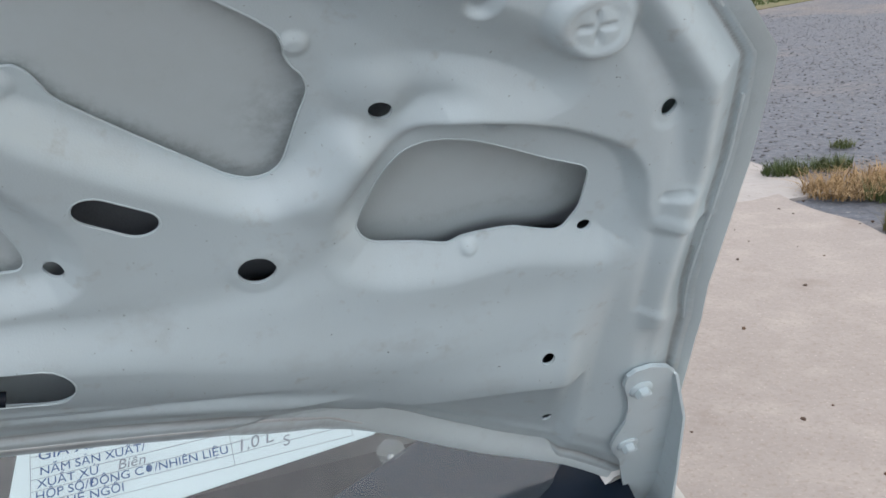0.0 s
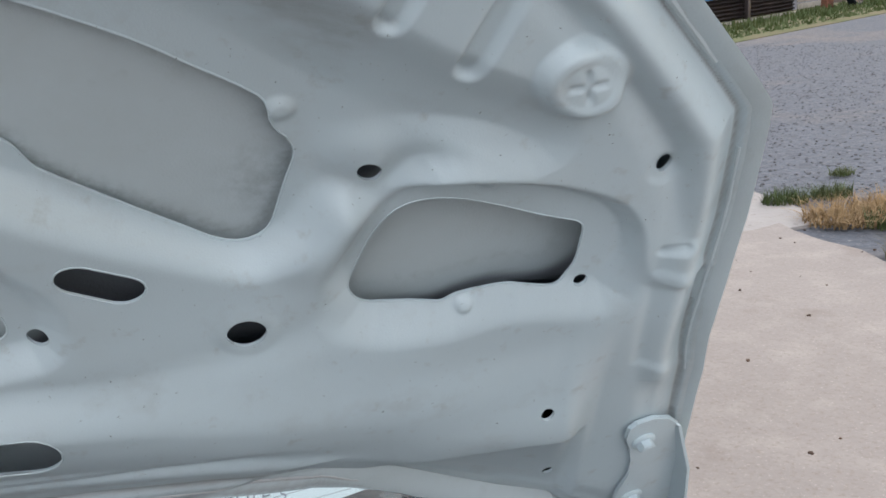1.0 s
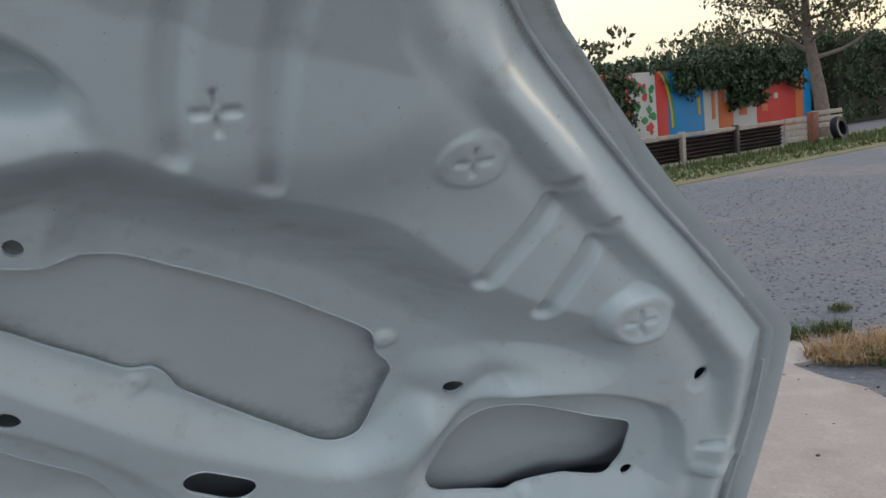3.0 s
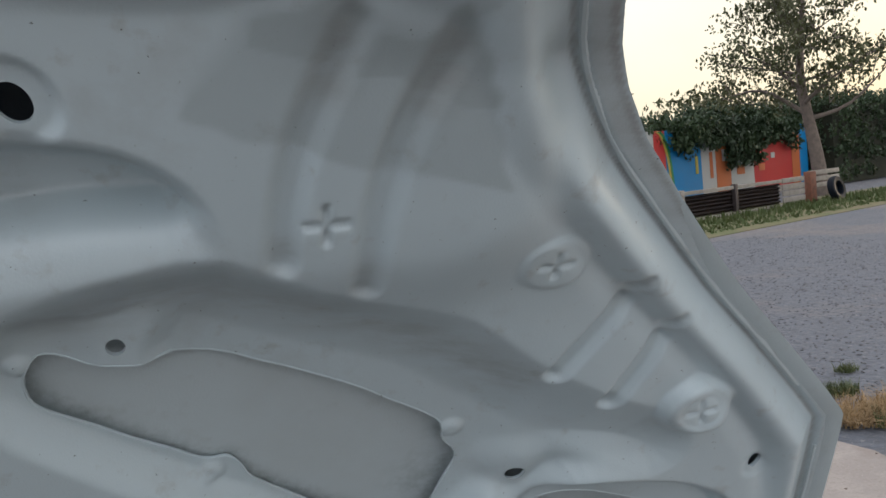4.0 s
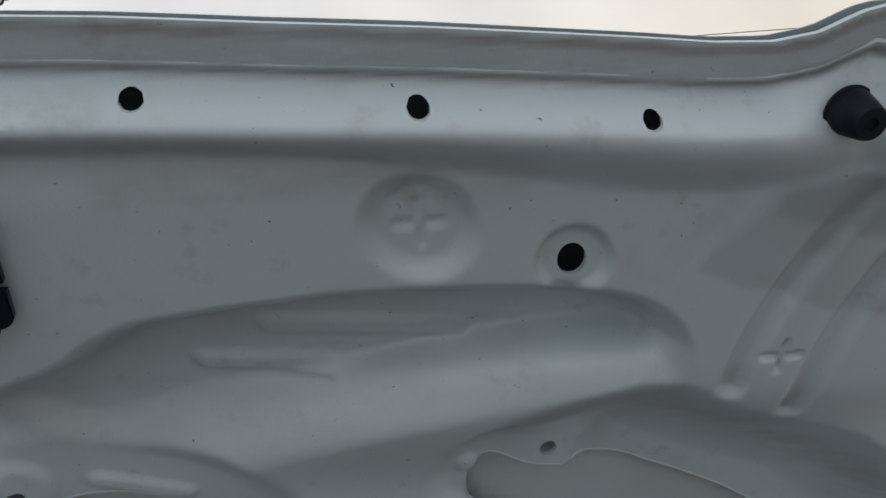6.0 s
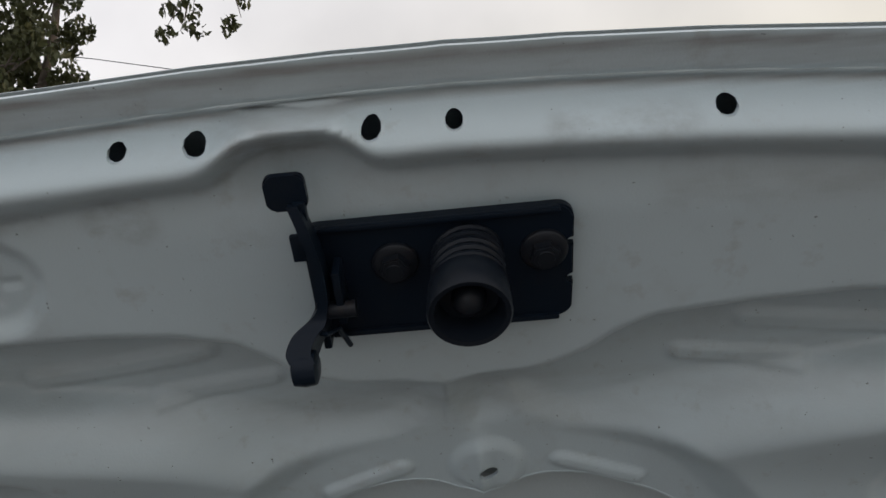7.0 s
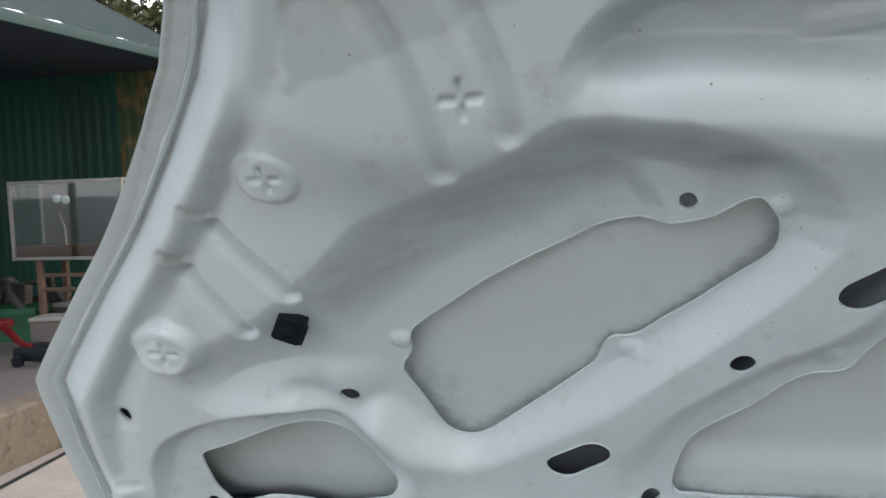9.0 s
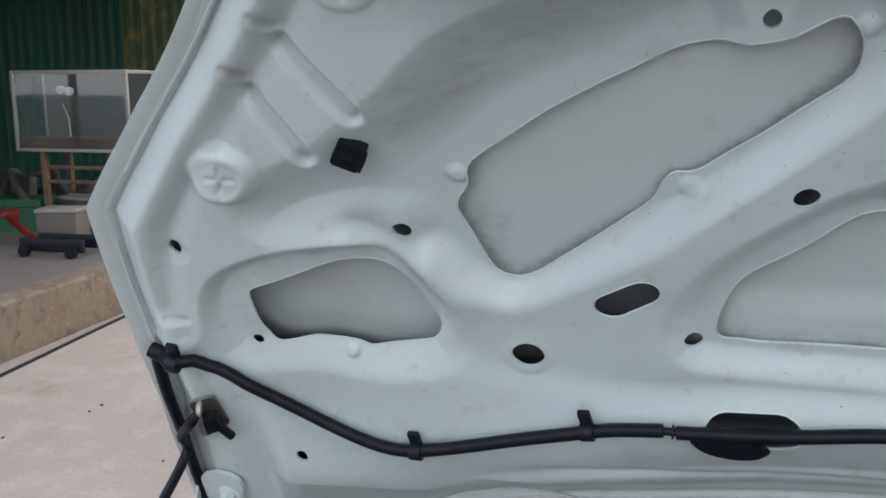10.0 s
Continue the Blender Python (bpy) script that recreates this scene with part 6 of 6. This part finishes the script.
crate("tool_case", "grey plastic case with a pale lid on the yard floor", -3.93, 4.05, 0.272, 0.26, 0.20, 0.21, 12, FLOOR, ALU)
crate("tool_case", "dark box with a pale lid among the scrap", -4.05, 4.62, 0.272, 0.5, 0.3, 0.22, -8, SCRAP, ALU)
rnd = random.Random(91)
for k in range(34):
    x, y = rnd.uniform(-5.4, -3.5), rnd.uniform(4.5, 5.9)
    s = thing("scrap_part", "dark worn car part in the scrap heap", "scrap", pose(x, y, 0.272, 0, 0, rnd.uniform(0, 180)), "scrap heap")
    kind = k % 3
    z0 = 0.0
    hgt = rnd.uniform(0.08, 0.42)
    if kind == 0:
        part("panel", box((-0.22, -0.03, 0), (0.22, 0.03, hgt), 0.012, Matrix.Rotation(radians(rnd.uniform(-14, 14)), 4, "X")), SCRAP, s)
        part("bracket", box((-0.05, -0.06, 0.0), (0.05, 0.06, hgt * 0.6), 0.01), SCRAP, s)
    elif kind == 1:
        part("tube", tube([tuple(p) for p in curve_points([(-0.3, 0, 0.03), (-0.1, 0.08, hgt * 0.7), (0.12, 0, hgt), (0.3, -0.05, 0.04)], 4)], 0.028, 8), SCRAP, s)
        part("flange", lathe([(0.03, 0), (0.07, 0), (0.07, 0.02), (0.03, 0.02)], Matrix.Translation((0.3, -0.05, 0.03)), 14), SCRAP, s)
    else:
        part("casing", lathe([(0.05, 0), (0.13, 0.01), (0.15, hgt * 0.4), (0.10, hgt * 0.8), (0.04, hgt)], Matrix.Identity(4), 18), SCRAP, s)
        part("spout", tube([(0.10, 0, hgt * 0.5), (0.24, 0.02, hgt * 0.55)], 0.03, 10), SCRAP, s)
tagged(finish("green_tarp", prism([(-5.2, 4.2), (-4.3, 4.35), (-4.45, 4.75), (-5.2, 4.7)], 0.272, 0.50, None, 0.05), material("green_tarp", (0.006, 0.075, 0.03), 0.5, spots=[((0.005, 0.04, 0.02), 6, 0.4, 0.7, 0.8)])), "crumpled green plastic cover over parts", "tarpaulin")
cups = thing("cup_pair", "two pale round lamps seen in the fish tank glass", "lamp", pose(-4.29, 4.62, 1.26))
for dx in (0.0, 0.07):
    part("cup", lathe([(0.012, 0), (0.028, 0.004), (0.030, 0.03), (0.012, 0.036)], Matrix.Translation((dx, 0.0, -0.01 * (dx > 0))) @ Matrix.Rotation(radians(90), 4, "X"), 18), SEALER, cups)

turned(5.3, -0.25, -0.63, 0.06)
# trees behind the shed
rnd = random.Random(101)
lb, cl = crown_limbs(rnd, (0, 0, 0), 3.2, 3.4, 8.0, 15, 0.02, 80)
cl += [((rnd.uniform(-2.6, 2.3), rnd.uniform(-1.2, 1.2), rnd.uniform(4.0, 9.0)), (0.55, 0.55, 0.45), 95) for _ in range(56)]
lb += [([(0.1, 0, 8.0), (2.5, -0.8, 10.4), (5.2, -1.7, 10.6), (6.6, -2.2, 8.6), (6.5, -2.2, 6.9), (6.2, -2.1, 5.7)], 0.10, 0.010), ([(6.5, -2.2, 6.9), (7.0, -2.2, 6.2), (7.15, -2.2, 5.65)], 0.018, 0.005), ([(6.5, -2.2, 7.0), (6.3, -2.2, 6.2), (5.95, -2.2, 5.6)], 0.018, 0.005)]
cl += [((rnd.uniform(5.8, 7.2), rnd.uniform(-2.4, -2.0), rnd.uniform(5.4, 6.6)), (0.15, 0.15, 0.13), 15) for _ in range(22)]
cl += [((rnd.uniform(4.6, 7.4), rnd.uniform(-2.8, -1.2), rnd.uniform(7.6, 10.6)), (0.4, 0.4, 0.35), 60) for _ in range(24)]
tree("shade_tree", "tall leafy tree with a thick trunk behind the shed", (-10.7, 14.6, 0), ([(0.3, 0, -0.1), (0.25, 0, 2.4), (0.2, 0, 4.8), (0.0, 0, 6.4), (0.1, 0, 8.4)], 0.30, 0.14), lb, cl, 0.17, 102)
lb, cl = [], []
for k in range(11):
    z = 5.2 + 0.34 * k
    a = 2.4 * k
    end = (0.15 + 0.13 * (z - 4.8) + 0.45 * math.cos(a), 0.5 * math.sin(a), z + 0.15)
    lb.append(([(0.05 + 0.16 * (z - 4.8), 0, z - 0.2), (0.1 + 0.15 * (z - 4.8) + 0.2 * math.cos(a), 0.25 * math.sin(a), z), end], 0.02, 0.005))
    cl += [((end[0] + rnd.uniform(-0.2, 0.2), end[1], end[2] + rnd.uniform(-0.25, 0.2)), (0.3, 0.3, 0.28), 85) for _ in range(3)]
tree("slim_tree", "slim tree with small hanging leaves", (-8.15, 14.5, 0), ([(-0.5, 0, -0.1), (-0.3, 0, 2.6), (0.0, 0, 4.6), (0.5, 0, 6.4), (0.7, 0, 8.2)], 0.15, 0.05), lb, cl, 0.15, 103)
tagged(finish("overhead_wire", tube([(-30, 22, 11.5), (-10.4, 22, 7.94), (-6.4, 22, 7.09), (4, 22, 6.6), (20, 22, 7.2)], 0.012, 6), PLASTIC), "thin sagging overhead wire", "wire")
